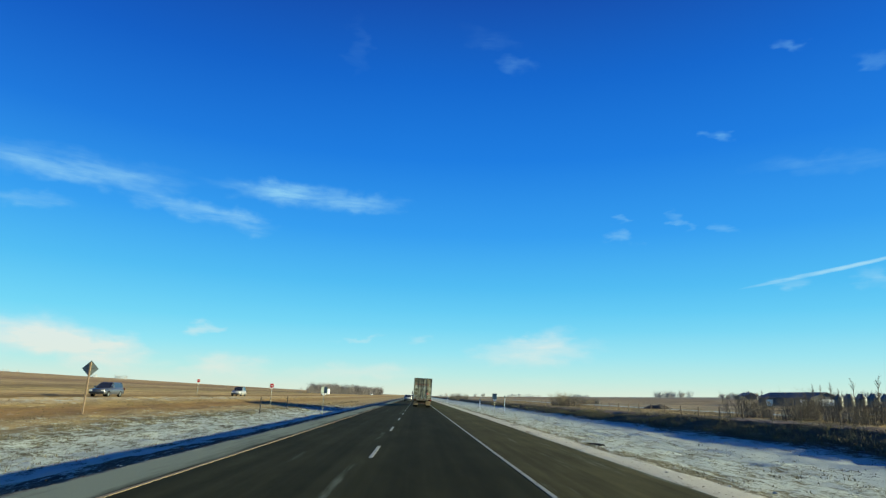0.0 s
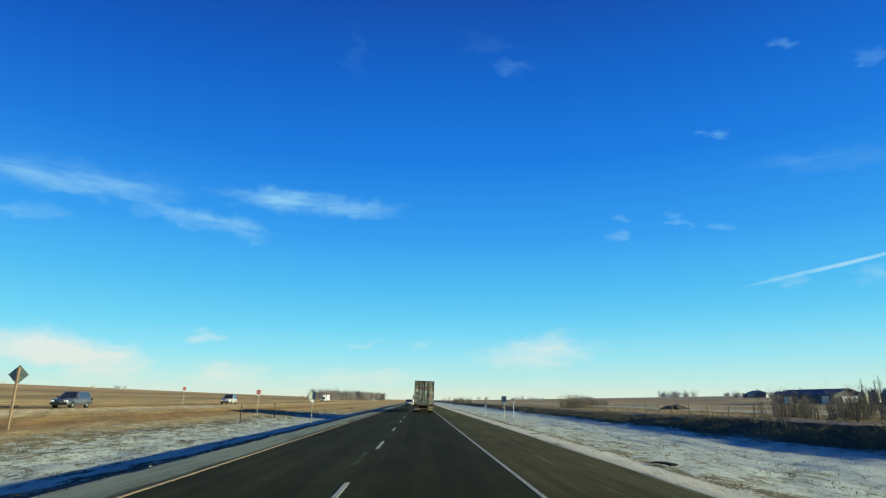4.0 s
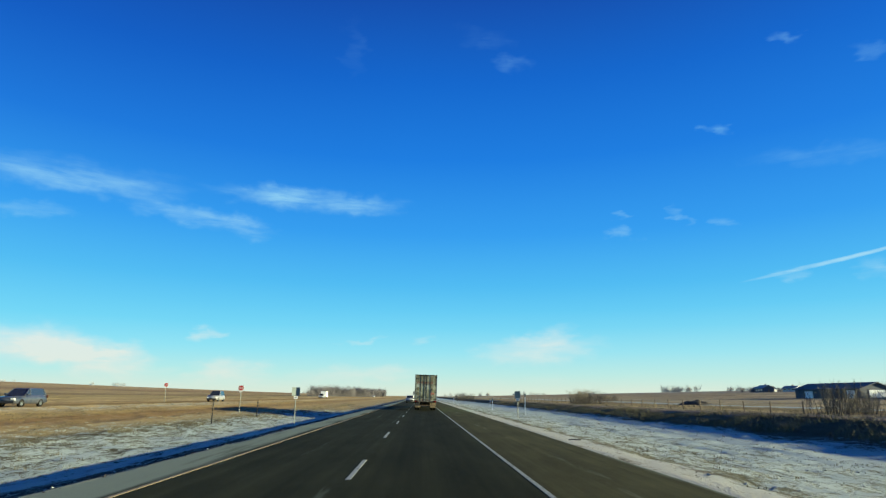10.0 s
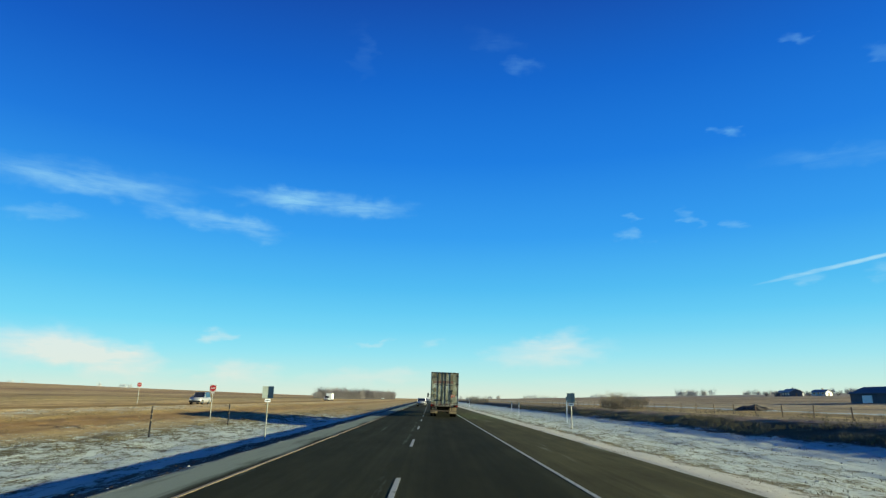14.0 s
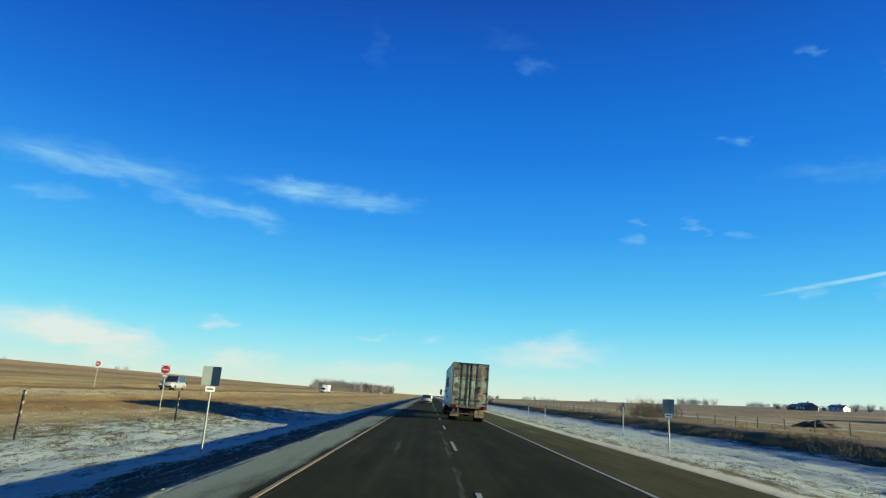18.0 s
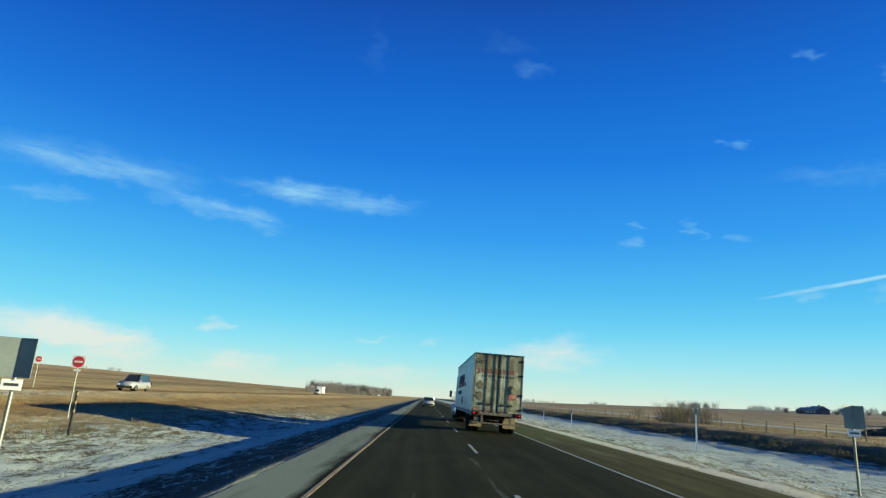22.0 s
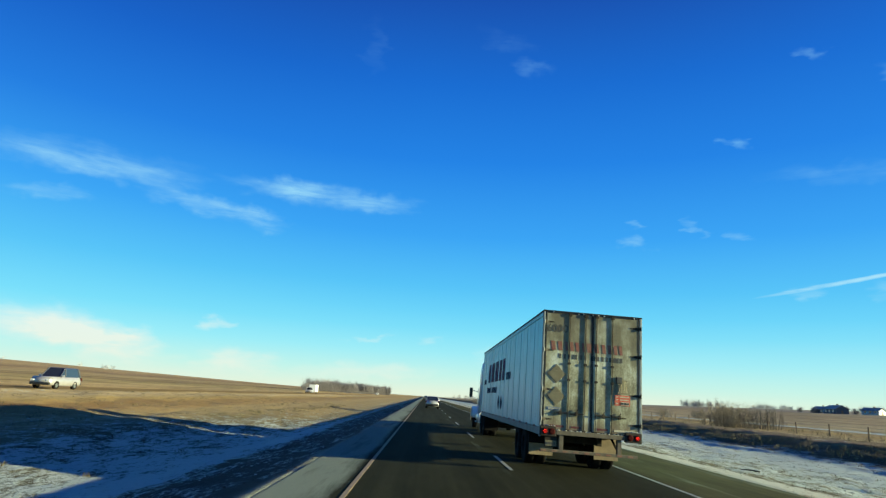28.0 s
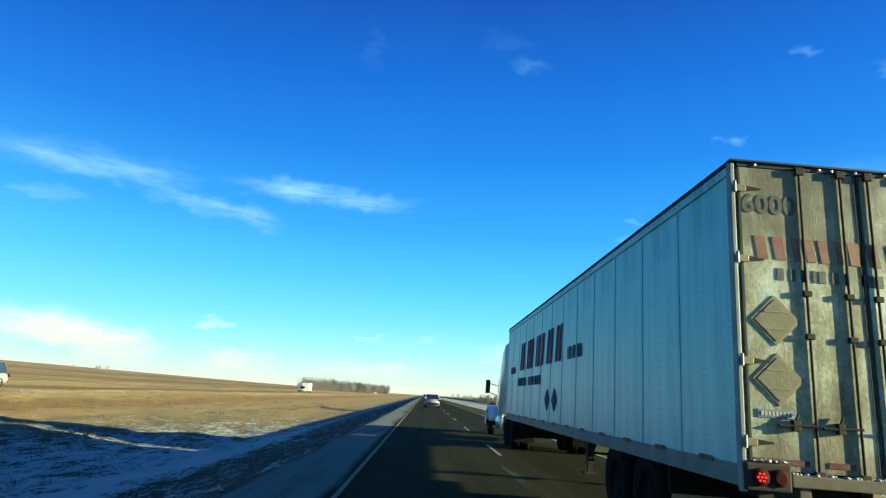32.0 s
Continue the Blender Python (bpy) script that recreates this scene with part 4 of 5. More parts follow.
    tx = bpy.data.curves.new("unit_number", "FONT")
    tx.body, tx.size, tx.extrude, tx.space_character, tx.offset = "6000", 0.27, 0.002, 1.05, 0.007
    tob = new("unit_number", tx)
    me = bpy.data.meshes.new_from_object(tob.evaluated_get(bpy.context.evaluated_depsgraph_get()))
    bpy.data.objects.remove(tob)
    me.materials.clear()
    me.materials.append(M["grey_print"])
    um = new("unit_number", me)
    um.parent = tr
    um.matrix_local = pose(0.095, -0.004, 3.55, 90, 0, 0)
    # print on the side
    glyph_bars("print_block", [0.80, 0.23, 0.68, -0.04, 0.2, -0.04, 0.80, 0.68, 0.64], -13.25, 2.47, 0.82, 0.14, "side_red", tr, "x", 0.47)
    glyph_bars("print_block", [0.28, 0.28, 0.28], -15.2, 2.42, 0.22, 0, "side_dark", tr, "x", 0.25)
    glyph_bars("print_block", [0.07, 0.22, 0.22, 0.34], -6.95, 2.46, 0.26, 0, "side_dark", tr, "x", 0.6)
    glyph_bars("print_block", [0.26, 0.15, 0.18, 0.08, 0.2, 0.2, 0.12, -0.3, 0.28, 0.18, 0.18, 0.12, 0.2, 0.28, 0.18], -13.6, 2.0, 0.24, 0, "side_dark", tr, "x", 0.36)
    for yc in (8.95, 8.15):
        bm = bmesh.new()
        poly(bm, [(0.0, yc - 0.26, 1.62), (0.0, yc, 1.36), (0.0, yc + 0.26, 1.62), (0.0, yc, 1.88)], (-0.012, 0, 0))
        part("placard_holder", bm, "side_dark", tr, "dark diamond placard holder")
    # lamps at the sill
    for x0 in (0.0, TW - 0.42):
        lb = part("lamp_box", boxes((x0, x0 + 0.42, -0.055, 0.08, 0.90, 1.14), bevel=0.02), "lamp_box", tr, "grimy tail lamp housing")
        for c, lit in ((x0 + 0.13 if x0 < 1 else x0 + 0.30, True), (x0 + 0.31 if x0 < 1 else x0 + 0.12, False)):
            bm = bmesh.new()
            lathe(bm, [(0.078, 0), (0.078, 0.014), (0.05, 0.024)], (0, 0, 0), "z", 20)
            bm.transform(Matrix.Translation((c, -0.055, 1.02)) @ Matrix.Rotation(radians(90), 4, "X"))
            ln = part("lens", bm, "red_lens", lb, "red lens")
            if lit:
                bm = bmesh.new()
                for a in range(7):
                    q = (0, 0) if a == 0 else (0.034 * math.cos(a * math.tau / 6), 0.034 * math.sin(a * math.tau / 6))
                    lathe(bm, [(0.011, 0), (0.009, 0.008), (0.003, 0.011)], (q[0], q[1], 0), "z", 8)
                bm.transform(Matrix.Translation((c, -0.079, 1.02)) @ Matrix.Rotation(radians(90), 4, "X"))
                part("bulbs", bm, "glow", ln, "glowing red bulbs")
    # underride guard
    gd = part("guard_bar", boxes((0.02, TW - 0.10, -0.02, 0.07, 0.52, 0.595), bevel=0.012), "salt", tr, "underride guard with worn red and white stripes")
    for k in range(9):
        part("guard_stripe", boxes((0.05 + k * 0.275, 0.18 + k * 0.275, -0.0245, -0.0195, 0.535, 0.58)), "guard_mark", gd)
    for x in (0.50, 1.98):
        part("guard_post", boxes((x, x + 0.11, -0.02, 0.09, 0.58, 0.96), bevel=0.01), "salt", tr)
        bm = bmesh.new()
        rod(bm, (x + 0.07, 0.05, 0.6), (x + 0.07, 0.75, 0.95), 0.03)
        part("guard_brace", bm, "steel", tr)
    pb = part("plate_bracket", boxes((0.14, 0.46, 0.02, 0.05, 0.64, 0.91), bevel=0.01), "steel", tr)
    pl = part("plate", boxes((0.16, 0.44, 0.012, 0.019, 0.665, 0.80)), "placard", pb, "grimy registration plate")
    for k in range(6):
        part("print_bar", boxes((0.185 + k * 0.04, 0.21 + k * 0.04, 0.007, 0.012, 0.70, 0.76)), "dark_print", pb)
    # floor frame, bogie
    bm = bmesh.new()
    for k in range(40):
        y = 0.5 + k * 0.39
        box(bm, 0.04, TW - 0.04, y, y + 0.05, 0.97, TZ0 + 0.045)
    tagged(part("cross_members", bm, "steel", tr), kind="stuff")
    part("bogie_frame", boxes((0.75, 0.87, 0.9, 5.6, 0.70, 0.96), (1.73, 1.85, 0.9, 5.6, 0.70, 0.96), (0.75, 1.85, 1.0, 1.12, 0.72, 0.9), (0.75, 1.85, 5.2, 5.32, 0.72, 0.9)), "steel", tr)
    for y in (2.55, 3.85):
        bm = bmesh.new()
        rod(bm, (0.2, y, 0.505), (TW - 0.2, y, 0.505), 0.075, seg=12)
        part("axle", bm, "steel", tr)
        for x, fl in ((0.17, False), (0.50, False), (TW - 0.17, True), (TW - 0.50, True)):
            wheel(tr, x, y, flip=fl)
    for x0 in (0.03, 1.86):
        part("mud_flap", boxes((x0 + 0.02, x0 + 0.69, 1.72, 1.735, 0.30, 0.62 if x0 < 1 else 0.90)), "flap", tr, "tan grimy mud flap")
        # near-black bracket slab, its colour standing in for shade under the floor
        part("flap_bracket", boxes((x0, x0 + 0.72, 1.70, 1.80, 0.61 if x0 < 1 else 0.89, 0.98)), "rubber", tr)
    # landing gear
    for x in (0.55, 1.95):
        lg = part("landing_leg", boxes((x - 0.07, x + 0.07, 7.0, 7.14, 0.42, 0.98), (x - 0.05, x + 0.05, 7.02, 7.12, 0.24, 0.45)), "steel", tr, "raised landing leg")
        part("landing_foot", boxes((x - 0.14, x + 0.14, 6.95, 7.2, 0.20, 0.245), bevel=0.01), "steel", lg)
        bm = bmesh.new()
        rod(bm, (x, 7.07, 0.55), (x, 7.8, 0.97), 0.025)
        rod(bm, (x, 7.07, 0.55), (x, 6.4, 0.97), 0.025)
        part("landing_brace", bm, "steel", lg)
    bm = bmesh.new()
    rod(bm, (0.55, 7.07, 0.62), (1.95, 7.07, 0.62), 0.025)
    part("cross_shaft", bm, "steel", tr)
    return tr


def rounded(x0, x1, z0, z1, r, y, n=4, top_only=True):
    """A ring in the plane y: a box section with rounded top corners."""
    pts = [(x0, y, z0), (x1, y, z0)]
    for cx, a0 in ((x1 - r, 0), (x0 + r, 90)):
        for k in range(n + 1):
            a = radians(a0 + 90 * k / n)
            pts.append((cx + r * math.cos(a), y, z1 - r + r * math.sin(a)))
    return pts


def build_tractor():
    tk = thing("truck_tractor", pose(-0.05, 0, 0.012, 0, 1.2, 0), "white conventional sleeper truck tractor hauling the box trailer", "truck")
    part("chassis", boxes((0.85, 0.97, 13.4, 23.4, 0.66, 0.92), (1.63, 1.75, 13.4, 23.4, 0.66, 0.92), (0.85, 1.75, 13.4, 13.52, 0.66, 0.9)), "steel", tk)
    bm = bmesh.new()
    loft(bm, [rounded(0.06, 2.54, 0.95, 3.45, 0.12, 17.25), rounded(0.04, 2.56, 0.92, 3.72, 0.22, 17.5), rounded(0.04, 2.56, 0.92, 3.62, 0.35, 18.1),
              rounded(0.06, 2.54, 0.92, 3.30, 0.4, 18.6), rounded(0.10, 2.50, 0.92, 2.95, 0.35, 19.0), rounded(0.14, 2.46, 0.95, 2.72, 0.25, 19.2)])
    part("sleeper", bm, "white", tk, "", True)
    bm = bmesh.new()
    loft(bm, [rounded(0.16, 2.44, 0.95, 2.72, 0.22, 18.9), rounded(0.18, 2.42, 0.95, 2.70, 0.22, 19.6), rounded(0.25, 2.35, 0.95, 1.9, 0.1, 20.4)])
    cab = part("cab", bm, "white", tk, "", True)
    for x0, x1 in ((0.145, 0.175), (2.425, 2.455)):
        bm = bmesh.new()
        poly(bm, [(x0, 18.95, 1.85), (x0, 19.95, 1.85), (x0 + 0.01, 19.65, 2.5), (x0 + 0.01, 18.95, 2.55)], (x1 - x0, 0, 0))
        part("side_window", bm, "glass", cab, "dark side window")
        part("door_handle", boxes((x0 - 0.012, x1 + 0.012, 19.0, 19.15, 1.66, 1.70)), "chrome", cab)
    bm = bmesh.new()
    poly(bm, [(0.34, 20.42, 1.92), (2.26, 20.42, 1.92), (2.2, 19.75, 2.62), (0.4, 19.75, 2.62)], (0, 0.02, 0.02))
    part("windscreen", bm, "glass", cab)
    bm = bmesh.new()
    loft(bm, [rounded(0.30, 2.30, 0.85, 1.92, 0.2, 20.35), rounded(0.38, 2.22, 0.8, 1.82, 0.25, 21.6), rounded(0.50, 2.10, 0.75, 1.62, 0.25, 23.3), rounded(0.60, 2.0, 0.75, 1.4, 0.2, 23.7)])
    part("hood", bm, "white", tk, "", True)
    for x0, x1 in ((0.02, 0.52), (2.08, 2.58)):
        bm = bmesh.new()
        sec = []
        for k in range(9):
            a = radians(180 * k / 8)
            y, z = 22.55 + 0.68 * math.cos(a), 0.62 + 0.66 * math.sin(a)
            y2, z2 = 22.55 + 0.58 * math.cos(a), 0.62 + 0.56 * math.sin(a)
            sec.append([(x0, y, z), (x1, y, z), (x1, y2, z2), (x0, y2, z2)])
        loft(bm, sec)
        part("fender", bm, "white", tk, "", True)
        part("head_lamp", boxes((x0 + 0.1, x1 - 0.08, 23.12, 23.3, 0.95, 1.2), bevel=0.03), "lamp", tk)
    part("bumper", boxes((0.05, 2.55, 23.6, 23.85, 0.35, 0.75), bevel=0.05), "chrome", tk)
    bm = boxes((0.72, 1.88, 23.66, 23.74, 0.8, 1.45))
    gr = part("grille", bm, "black", tk)
    for k in range(9):
        part("grille_bar", boxes((0.76, 1.84, 23.735, 23.755, 0.84 + k * 0.066, 0.86 + k * 0.066)), "chrome", gr)
    for s, x in ((-1, 0.12), (1, 2.48)):
        mr = part("mirror", boxes((x + s * 0.44 - 0.09, x + s * 0.44 + 0.09, 19.55, 19.68, 1.78, 2.32), bevel=0.03), "black", tk, "tall black side mirror")
        bm = bmesh.new()
        rod(bm, (x + s * 0.02, 19.6, 2.1), (x + s * 0.44, 19.62, 2.2), 0.018)
        rod(bm, (x + s * 0.04, 19.6, 1.7), (x + s * 0.44, 19.62, 1.85), 0.018)
        part("mirror_arm", bm, "chrome", mr)
        part("grab_rail", rod(bmesh.new(), (x - 0.0 + s * 0.10, 18.8, 1.3), (x + s * 0.10, 18.8, 2.3), 0.018), "chrome", tk)
    for x0 in (0.02, 1.98):
        bm = bmesh.new()
        rod(bm, (x0 + 0.3, 17.7, 0.72), (x0 + 0.3, 19.2, 0.72), 0.31, seg=24)
        part("fuel_tank", bm, "alu", tk, "polished aluminium fuel tank", True)
        part("step", boxes((x0 + 0.02, x0 + 0.58, 19.3, 20.1, 0.42, 0.5), (x0 + 0.02, x0 + 0.58, 19.3, 20.1, 0.72, 0.78)), "dull_alu", tk)
        part("side_skirt", boxes((x0 + (0.0 if x0 < 1 else 0.57), x0 + (0.03 if x0 < 1 else 0.60), 17.2, 17.6, 0.5, 0.98)), "white", tk)
    for y in (14.95, 16.25):
        bm = bmesh.new()
        rod(bm, (0.2, y, 0.505), (2.4, y, 0.505), 0.1, seg=12)
        part("axle", bm, "steel", tk)
        for x, fl in ((0.17, False), (0.50, False), (2.43, True), (2.10, True)):
            wheel(tk, x, y, flip=fl)
    for x, fl in ((0.24, False), (2.36, True)):
        wheel(tk, x, 22.55, flip=fl)
    for x0 in (0.05, 1.93):
        part("mud_flap", boxes((x0, x0 + 0.62, 14.1, 14.115, 0.28, 0.9)), "rubber", tk)
        part("wheel_guard", boxes((x0, x0 + 0.62, 16.85, 16.9, 0.5, 1.0)), "black", tk)
    bm = bmesh.new()
    rod(bm, (0.35, 17.0, 0.9), (0.35, 17.0, 3.9), 0.075, seg=14)
    part("exhaust_stack", bm, "chrome", tk, "", True)
    part("fifth_wheel", boxes((0.85, 1.75, 15.0, 16.1, 0.94, 1.0)), "steel", tk)
    return tk


build_trailer()
build_tractor()

# ---------------------------------------------------------------- cars
CAR_TYRE, CAR_RIM = None, None


def car_ring(hw, z0, z1, tuck, y):
    """A ring across a car body: narrow at the sill and shoulder."""
    return [(-hw * 0.93, y, z0), (hw * 0.93, y, z0), (hw, y, z0 + 0.25 * (z1 - z0)), (hw, y, z0 + 0.6 * (z1 - z0)), (hw - tuck, y, z1), (-hw + tuck, y, z1), (-hw, y, z0 + 0.6 * (z1 - z0)), (-hw, y, z0 + 0.25 * (z1 - z0))]


def build_car(m, paint, label, pickup=False, van=False, group="vehicles on the road"):
    """Facing local +y, standing on z = 0."""
    global CAR_TYRE, CAR_RIM
    if CAR_TYRE is None:
        CAR_TYRE, CAR_RIM = tyre_mesh(0.37, 0.24), rim_mesh(0.37, 0.24, "dull_alu")
    c = thing("pickup" if pickup else "car", m, label, "pickup" if pickup else "car", group)
    L = 5.6 if pickup else 4.75
    trim = "navy" if van else paint
    h = L / 2
    belt, up = 1.08, 0.14 if van or pickup else 0.0
    bm = bmesh.new()
    loft(bm, [car_ring(0.80, 0.45, 0.80 + up, 0.06, h), car_ring(0.92, 0.34, 0.92 + up, 0.10, h - 0.25), car_ring(0.96, 0.30, 1.02 + up * 0.5, 0.12, h - 1.25), car_ring(0.96, 0.30, belt, 0.08, h - 1.6),
              car_ring(0.97, 0.30, belt, 0.07, 0), car_ring(0.96, 0.30, belt + 0.03, 0.07, -h + 0.6), car_ring(0.93, 0.36, belt + 0.02, 0.10, -h + 0.12), car_ring(0.86, 0.45, belt - 0.06, 0.10, -h)])
    body = part("body", bm, paint, c, "", True)
    back = (-0.55 if pickup else -h + 0.22)
    top = 1.92 if van or pickup else 1.72
    front = h - 1.35

    def slab(inset, z0, z1, y0, y1, y2, y3):
        return [[(-0.87 + inset, y0, z0), (0.87 - inset, y0, z0), (0.87 - inset, y3, z0), (-0.87 + inset, y3, z0)], [(-0.70 + inset, y1, z1), (0.70 - inset, y1, z1), (0.70 - inset, y2, z1), (-0.70 + inset, y2, z1)]]
    bm = bmesh.new()
    loft(bm, slab(0.0, belt - 0.02, top - 0.05, front, front - 0.75, back + 0.2, back))
    part("glasshouse", bm, "glass", c, "dark tinted glasshouse")
    bm = bmesh.new()
    loft(bm, [[(-0.72, front - 0.72, top - 0.06), (0.72, front - 0.72, top - 0.06), (0.72, back + 0.25, top - 0.06), (-0.72, back + 0.25, top - 0.06)],
              [(-0.62, front - 0.85, top), (0.62, front - 0.85, top), (0.62, back + 0.4, top), (-0.62, back + 0.4, top)]])
    part("roof", bm, trim, c)
    for s in (-1, 1):
        for (ya, yb) in ((front, front - 0.75), (0.2 if not pickup else 0.35, 0.15 if not pickup else 0.3), (back, back + 0.3)):
            bm = bmesh.new()
            rod(bm, (s * 0.875, ya, belt - 0.03), (s * 0.715, yb, top - 0.05), 0.05, seg=6)
            part("pillar", bm, trim, c)
        part("tail_lamp", boxes((s * 0.88 - 0.09, s * 0.88 + 0.07, -h - 0.01, -h + 0.16, 0.80, 1.08), bevel=0.02), "red_lens", c)
        part("head_lamp", boxes((s * 0.68 - 0.17, s * 0.68 + 0.17, h - 0.16, h + 0.02, 0.66, 0.82), bevel=0.03), "lamp", c)
        part("mirror", boxes((s * 1.02 - 0.1, s * 1.02 + 0.1, front - 0.25, front - 0.1, belt, belt + 0.17), bevel=0.04), paint, c)
        for y in (h - 0.95, -h + 1.0):
            wheel(c, s * 0.85, y, 0.365, CAR_TYRE, CAR_RIM, s > 0)
    part("bumper", boxes((-0.88, 0.88, -h - 0.08, -h + 0.12, 0.42, 0.66), bevel=0.04), "silver" if pickup else "black", c)
    part("bumper", boxes((-0.86, 0.86, h - 0.12, h + 0.07, 0.36, 0.58), bevel=0.04), "black", c)
    part("plate", boxes((-0.16, 0.16, -h - 0.085 if pickup else -h - 0.012, -h - 0.07 if pickup else -h + 0.01, 0.72 if not pickup else 0.48, 0.84 if not pickup else 0.60)), "cream", c)
    if pickup:
        part("bed_floor", boxes((-0.78, 0.78, -h + 0.2, -0.6, belt + 0.02, belt + 0.05)), "black", c)
        for s in (-1, 1):
            part("bed_rail", boxes((s * 0.88 - 0.05, s * 0.88 + 0.05, -h + 0.1, -0.6, belt, belt + 0.14), bevel=0.02), paint, c)
        part("tailgate", boxes((-0.84, 0.84, -h + 0.02, -h + 0.10, 0.70, belt + 0.12), bevel=0.02), paint, c)
    return c


build_car(pose(-1.8, 75, 0.015, 0, 0, -1.5), "silver", "silver-grey estate car with tinted glass in the passing lane")
build_car(pose(-2.5, 330, 0.01), "navy", "dark blue pickup seen from behind in the passing lane", pickup=True)
build_car(pose(-0.2, 260, 0.01), "white", "white estate car far ahead on the carriageway")
build_car(pose(-36.8, 41, 0.24, 0, 0, 180), "silver", "silver four-wheel-drive car with dark glass on the opposite carriageway", van=True)
build_car(pose(-36.8, -13.4, 0.24, 0, 0, 180), "navy", "dark estate car coming along the opposite carriageway")
build_car(pose(-37.2, 420, 0.24, 0, 0, 180), "white", "white car far off on the opposite carriageway")
build_car(pose(-40.8, 185, 0.24, 0, 0, 180), "silver", "silver pickup towing a white box trailer on the opposite carriageway", pickup=True)


def build_cargo_trailer(m):
    c = thing("cargo_trailer", m, "plain white box trailer towed behind a pickup", "trailer", "vehicles on the road")
    part("body", boxes((-1.1, 1.1, -2.6, 2.6, 0.55, 2.9), bevel=0.06), "white", c)
    part("rear_door", boxes((-1.0, 1.0, -2.62, -2.59, 0.65, 2.8), bevel=0.01), "sign_white", c)
    part("drawbar", boxes((-0.06, 0.06, 2.6, 3.9, 0.45, 0.55)), "steel", c)
    for s in (-1, 1):
        for y in (-0.45, 0.45):
            wheel(c, s * 1.0, y, 0.365, CAR_TYRE, CAR_RIM, s > 0)
        part("fender", boxes((s * 1.0 - 0.16, s * 1.0 + 0.16, -0.95, 0.95, 0.78, 0.83), bevel=0.02), "black", c)
    return c


build_cargo_trailer(pose(-40.8, 191.7, 0.24, 0, 0, 180))

# ---------------------------------------------------------------- trees and bushes


def plant(name, meshes, x, y, turn, size, label, category, group, z=None):
    ob = thing(name, pose(x, y, height(x, y) if z is None else z, 0, 0, turn), label, category, group)
    ob.scale = (size, size, size)
    for nm, me in zip((meshes[0].name.split(".")[0], "crown"), meshes):
        p = new(nm, me)
        p.parent = ob
        if nm != "trunk":
            tagged(p, kind="stuff")
    return ob


def stick_bush(seed, h, n, rad, thick=1.0, mats=("bark", "twig"), twigs=13):
    """A bare clump: many thin stems that fan out from the ground, each with upright side twigs."""
    rnd = random.Random(seed)
    bm, tw = bmesh.new(), bmesh.new()
    for k in range(n):
        a, o = rnd.uniform(0, math.tau), rad * rnd.random() ** 0.6
        base = Vector((o * math.cos(a), o * math.sin(a), -0.15))
        hh = h * rnd.uniform(0.45, 1.0) * (1.1 - 0.35 * o / rad)
        lean = Vector((math.cos(a), math.sin(a), 0)) * rnd.uniform(0.0, 0.42) * hh
        mid = base + lean * 0.4 + Vector((rnd.gauss(0, 0.06), rnd.gauss(0, 0.06), hh * 0.55))
        tip = base + lean + Vector((rnd.gauss(0, 0.1), rnd.gauss(0, 0.1), hh))
        rod(bm, base, mid, 0.02 * thick, 0.014 * thick, 4, caps=False)
        rod(bm, mid, tip, 0.014 * thick, 0.006 * thick, 3, caps=False)
        for _ in range(twigs):
            p = base.lerp(mid, rnd.uniform(0.3, 1)) if rnd.random() < 0.4 else mid.lerp(tip, rnd.uniform(0, 0.9))
            d = Vector((rnd.uniform(-1, 1), rnd.uniform(-1, 1), rnd.uniform(0.1, 1.3))).normalized() * rnd.uniform(0.25, 0.8) * h / 4
            rod(tw, p, p + d, 0.008 * thick, 0.004 * thick, 3, caps=False)
    return finish(bm, "stem_clump", mats[0]), finish(tw, "crown", mats[1])


def stick_tree(seed, h):
    """A young bare poplar: a straight trunk, limbs that climb, upright twigs."""
    rnd = random.Random(seed)
    bm, tw = bmesh.new(), bmesh.new()
    p = Vector((0, 0, -0.3))
    pts = [p]
    for k in range(8):
        p = p + Vector((rnd.gauss(0, 0.08), rnd.gauss(0, 0.08), h / 8))
        pts.append(p)
    for k in range(8):
        rod(bm, pts[k], pts[k + 1], 0.09 * (1 - k / 9), 0.09 * (1 - (k + 1) / 9), 6, caps=False)
    for k in range(26):
        f = rnd.uniform(0.15, 0.97)
        q = pts[int(f * 8)].lerp(pts[min(8, int(f * 8) + 1)], (f * 8) % 1)
        a = rnd.uniform(0, math.tau)
        ln = h * 0.26 * (1.05 - f) + 0.25
        d = Vector((math.cos(a) * 0.42, math.sin(a) * 0.42, 1.0)).normalized()
        e = q + d * ln
        rod(bm, q, e, 0.022, 0.010, 4, caps=False)
        for _ in range(4):
            s0 = q.lerp(e, rnd.uniform(0.3, 1.0))
            d2 = (d + Vector((rnd.uniform(-1, 1), rnd.uniform(-1, 1), rnd.uniform(-0.1, 0.6))) * 0.7).normalized()
            rod(tw, s0, s0 + d2 * rnd.uniform(0.2, 0.55), 0.008, 0.004, 3, caps=False)
    return finish(bm, "trunk", "bark"), finish(tw, "crown", "twig")


POPLARS = [stick_tree(s, 7.0) for s in (1, 2, 3)]
SHRUBS = [stick_bush(s, 3.6, 52, 1.7) for s in (11, 12, 13)]
FAR_TREES = [stick_bush(s, 9.0, 46, 3.4, 4.5, ("far_twig", "far_twig"), 22) for s in (31, 32, 33)]
HAZY_TREES = [stick_bush(s, 9.0, 26, 3.6, 4.0, ("hazy_twig", "hazy_twig"), 16) for s in (41, 42, 43)]
rnd = random.Random(21)
